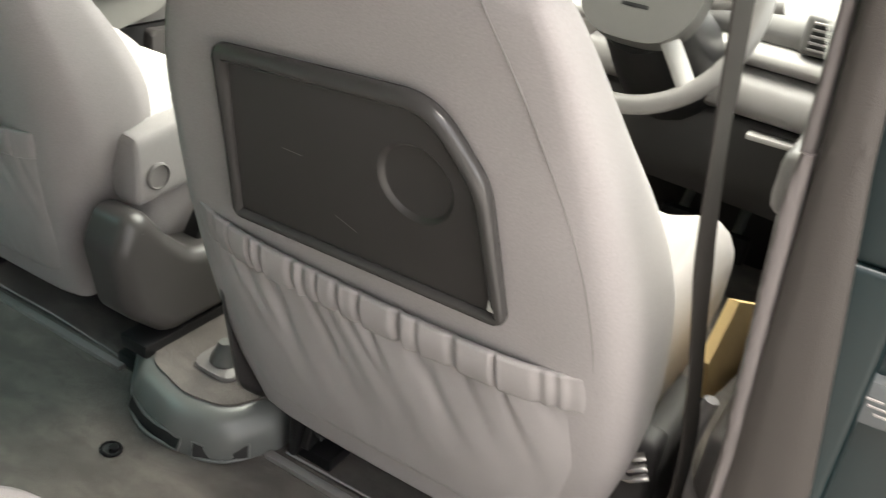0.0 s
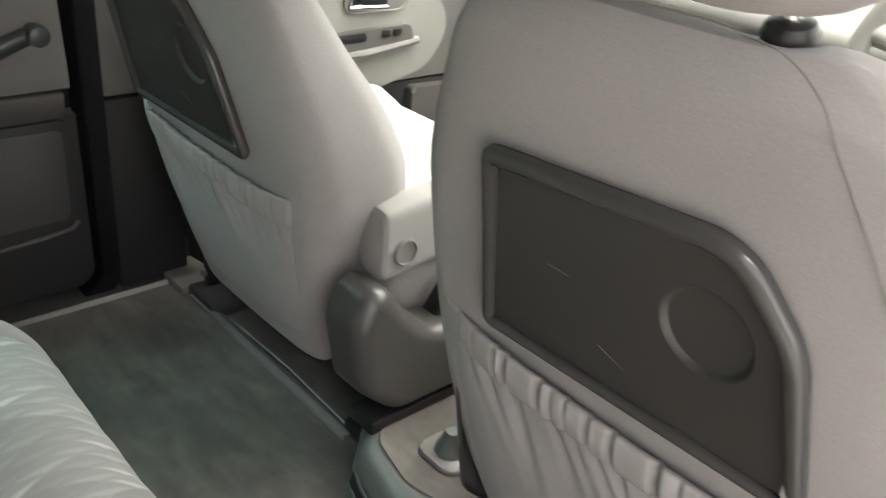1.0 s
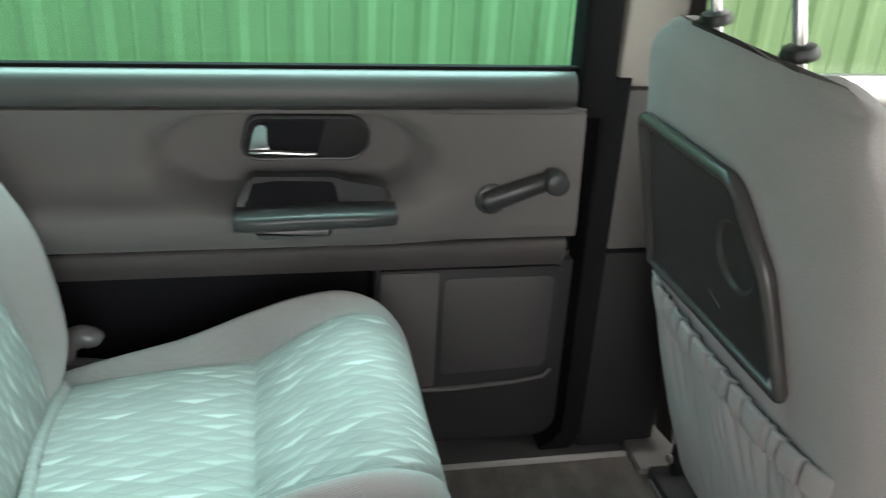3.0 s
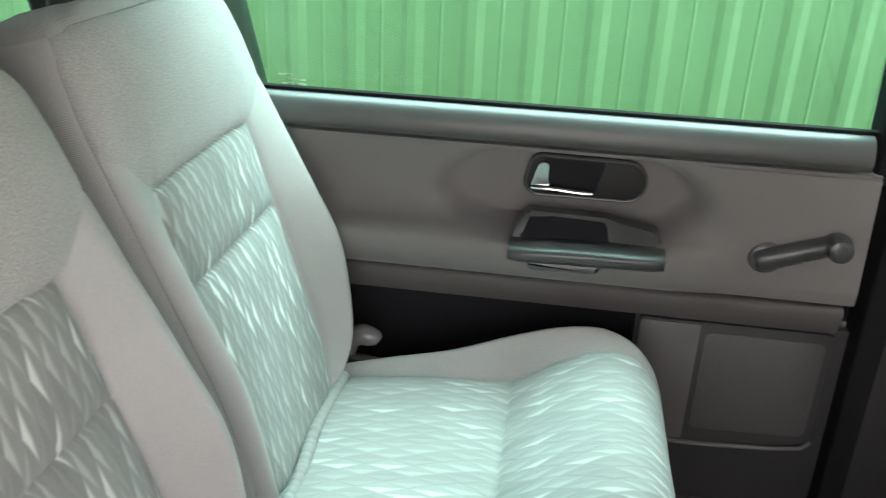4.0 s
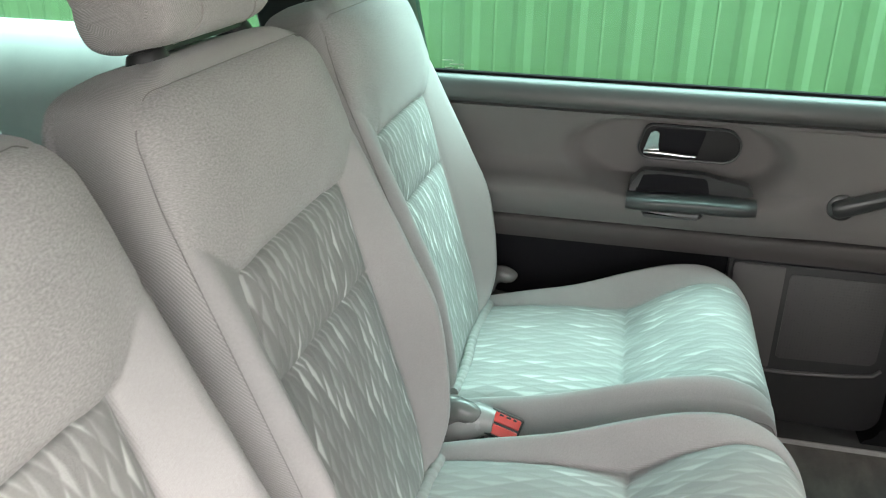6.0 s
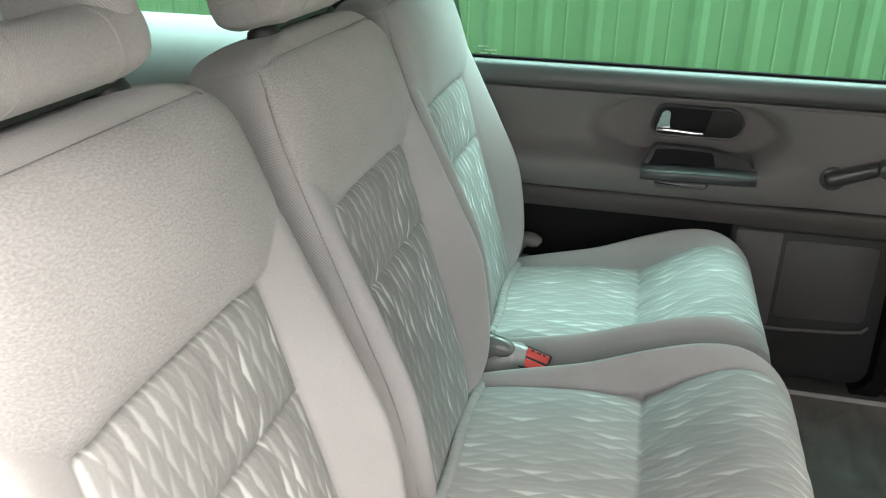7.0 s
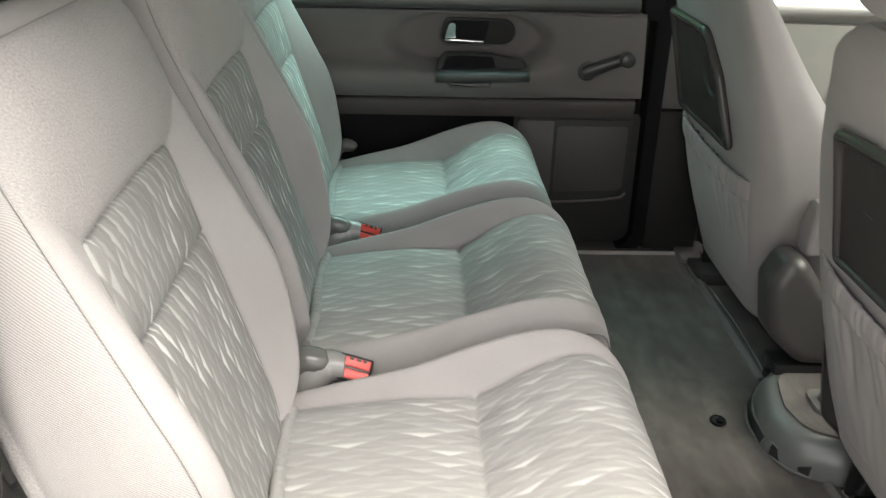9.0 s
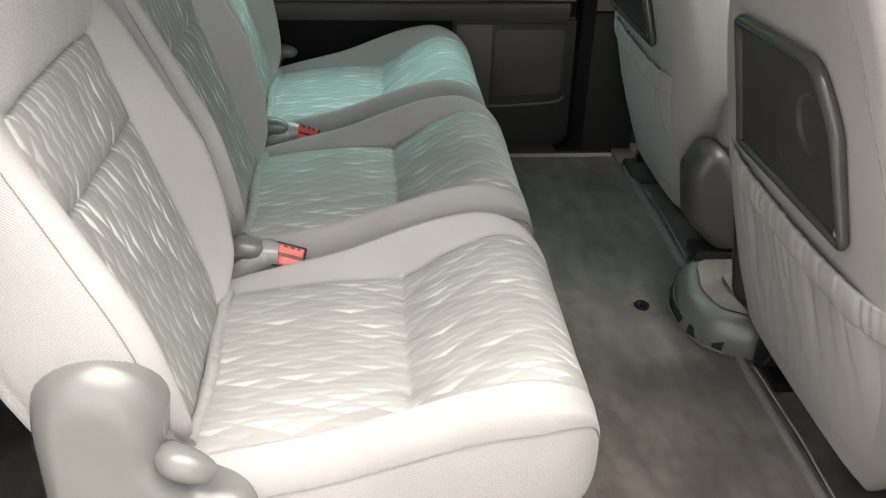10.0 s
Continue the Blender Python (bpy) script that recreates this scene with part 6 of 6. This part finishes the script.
    part("belt_guide", tube_bm(smooth_pts([Vector((0.76, -0.160, 0.822)), Vector((0.71, -0.147, 0.809)), Vector((0.685, -0.142, 0.800)), Vector((0.678, -0.142, 0.786))], 5), 0.0075, 12), M_BLACK, g, "black plastic belt guide arm")
    part("guide_bolt", spin_bm([(0.006, 0), (0.006, 0.003), (0.004, 0.004)], (0.735, -0.142, 0.797), (0.9, 0.4, 0), 16), M_METAL, g)
    kb = thing("coat_hook", (0.671, -0.143, 0.895), "round white plastic cap on the pillar", "hook")
    part("cap", spin_bm([(0.020, -0.004), (0.021, 0.004), (0.018, 0.009), (0.008, 0.011)], (0, 0, 0), (0.75, 0.66, 0), 28), M_WHITE, kb, "round white cap")
    part("stem", tube_bm([(0, 0, 0), (0.02, -0.012, 0), (0.052, -0.022, 0)], 0.009, 10), M_BLACK, kb, "black stem on the pillar")
    # front right door with a card in its pocket
    d = thing("door_3", (0, 0, 0), "closed front door with grey trim", "car door", kind="structure")
    part("door_panel", box_bm(0.768, 0.815, 0.965, 1.83, 0.0, 0.58, 0.008), M_MIDGREY, d)
    part("armrest_panel", box_bm(0.742, 0.772, 1.15, 1.64, 0.33, 0.55, 0.014, 4), M_MIDGREY, d, "grey armrest panel")
    part("window_ledge", box_bm(0.720, 0.80, 0.965, 1.83, 0.575, 0.640, 0.02, 3), M_MIDGREY, d)
    part("map_pocket", box_bm(0.735, 0.772, 1.0, 1.75, 0.05, 0.30, 0.02, 3), M_MIDGREY, d)
    card = thing("card_folder", (0, 0, 0), "tan card folder tucked beside the front seat", "folder")
    bm = bmesh.new()
    a = [(0.703, 1.067, 0.430), (0.709, 1.328, 0.302), (0.708, 1.34, 0.192), (0.704, 1.193, 0.237), (0.702, 1.091, 0.278), (0.701, 1.001, 0.382)]
    lo = [bm.verts.new(q) for q in a]
    hi = [bm.verts.new((q[0] + 0.012, q[1], q[2])) for q in a]
    bm.faces.new(lo)
    bm.faces.new(hi[::-1])
    for i in range(6):
        bm.faces.new((lo[i], lo[(i + 1) % 6], hi[(i + 1) % 6], hi[i]))
    part("cover", bm, M_PAPER, card, smooth=False)
    # height lever beside the driver's seat
    lv = thing("seat_adjuster", (0.0, 0.0, 0.0), "pale ribbed seat adjuster beside the seat base", "lever")
    part("body", box_bm(0.635, 0.700, 0.945, 0.99, 0.06, 0.292, 0.012, 3), M_DOOR_LOW, lv)
    part("side_cover", box_bm(0.635, 0.700, 0.985, 1.20, 0.06, 0.235, 0.02, 3), M_DOOR_LOW, lv, "dark plastic seat side cover")
    for k in range(3):
        part("rib", tube_bm([(0.652 + 0.005 * k, 0.938, 0.268 - 0.012 * k), (0.672 + 0.005 * k, 0.932, 0.275 - 0.012 * k), (0.690 + 0.004 * k, 0.938, 0.284 - 0.012 * k)], 0.0055, 10), M_CHROME, lv, "bright ribbed knob")
    part("handle", tube_bm(smooth_pts([Vector((0.733, 0.952, 0.375)), Vector((0.728, 0.950, 0.335)), Vector((0.727, 0.950, 0.300)), Vector((0.735, 0.950, 0.265)), Vector((0.752, 0.952, 0.235))], 5), 0.008, 10), M_MIDGREY, lv, "curved grey handle")
    # open rear door on its hinges
    od = thing("door_4", Matrix.Translation((0.925, 0.80, 0)) @ Matrix.Rotation(radians(-12), 4, 'Z'), "rear door standing wide open, dark teal paint", "car door", kind="structure")
    part("shell", box_bm(0.0, 0.95, 0.0, 0.10, -0.10, 0.64, 0.02, 3), M_PAINT, od, "dark teal door shell")
    part("frame", tube_bm([(0.02, 0.04, 0.62), (0.04, 0.0, 1.0), (0.85, -0.02, 1.03), (0.93, 0.04, 0.64)], 0.025, 10), M_PAINT, od)
    part("trim_panel", box_bm(0.045, 0.92, -0.03, 0.002, -0.06, 0.62, 0.015, 3), M_DOOR_LOW, od, "grey inner door trim")
    # painted jamb behind the pillar seal, with the door's hinges bolted to it
    slab("door_jamb_right", (0.806, 0.905), (0.845, 0.945), (-0.2, 0.66), M_PAINT, "dark teal painted door jamb", "car body", 0.008)
    skewed("door_jamb_upper", ((0.805, 0.89, 0.655, 0), (0.707, 0.7675, 1.2, -0.0367)), (0.845, 0.93), M_PAINT, "dark teal upper door jamb", "car body")
    for z in (0.10, 0.512):
        hg = part("hinge", prism_bm(rounded([(0.820, z + 0.018, 0.004), (0.915, z + 0.020, 0.004), (0.915, z - 0.018, 0.004), (0.826, z - 0.022, 0.006)], 3), lambda a, b, dd: (a, 0.847 - dd, b), 0.016, 0.003), M_HINGE, None, "grey steel door hinge")
        hg.parent = od
        hg.matrix_parent_inverse = od.matrix_basis.inverted()
        part("pin", tube_bm([(0.905, 0.830, z - 0.030), (0.905, 0.830, z + 0.030)], 0.009, 12), M_PAINT, hg)
        part("bolt", spin_bm([(0.009, 0), (0.009, 0.006), (0.005, 0.008)], (0.818, 0.846, z - 0.060), (0, -1, 0), 14), M_METAL, hg)
        for k in range(3):
            part("stamped_mark", box_bm(0.848 + 0.006 * k, 0.864 + 0.006 * k, 0.8295, 0.8325, z + 0.003 - 0.006 * k, z + 0.0045 - 0.006 * k, 0.0), M_LIGHTGREY, hg)


yard()
fence()
rear_light_block()
shell()
rear_door()
front_door()
rear_seat(-0.48, 0.035, "grey patterned rear seat by the far door, headrest raised", y=-0.016)
rear_seat(0.0, 0.0, "grey patterned middle rear seat between two others")
rear_seat(0.48, 0.0, "grey patterned rear seat by the open door, plastic recliner cover")
buckle(-0.243, 0.118, 0.268)
buckle(0.238, 0.122, 0.270)
rear_seat(-0.30, 0.0, "grey third-row seat in the rear of the car", head=False, y=-0.83, z=-0.02, group="third-row seats")
rear_seat(0.30, 0.0, "grey third-row seat behind the open side", head=False, y=-0.83, z=-0.02, group="third-row seats")
front_seat(-0.380, "grey cloth front passenger seat with folding tray and armrest", armrest_side=1, head_lift=0.06, tray_x=-0.013)
def front_buckle():
    k = thing("front_belt_buckle", (-0.092, 1.06, 0.240), "black seat belt buckle with a red button by the front seat", "belt buckle")
    lean = Matrix.Rotation(radians(-20), 4, 'X') @ Matrix.Rotation(radians(12), 4, 'Y')
    for nm, bm, m_, lb in (("casing", box_bm(-0.016, 0.016, -0.012, 0.012, -0.05, 0.035, 0.005, 3), M_BLACK, "black buckle casing"), ("release_button", box_bm(-0.014, 0.014, -0.010, 0.010, 0.030, 0.041, 0.003), M_RED, "red release button"), ("stalk", tube_bm([(0, 0, -0.05), (0, 0.01, -0.12), (0, 0.03, -0.2)], 0.010, 8), M_BLACK, "")):
        bmesh.ops.transform(bm, matrix=lean, verts=bm.verts)
        part(nm, bm, m_, k, lb)


front_buckle()
front_seat(0.380, "grey cloth driver's seat with folding tray and map pocket", tray_x=0.021)
floor_console()
floor_fittings()
inner_latch()
window_mark()
dashboard()
right_side()
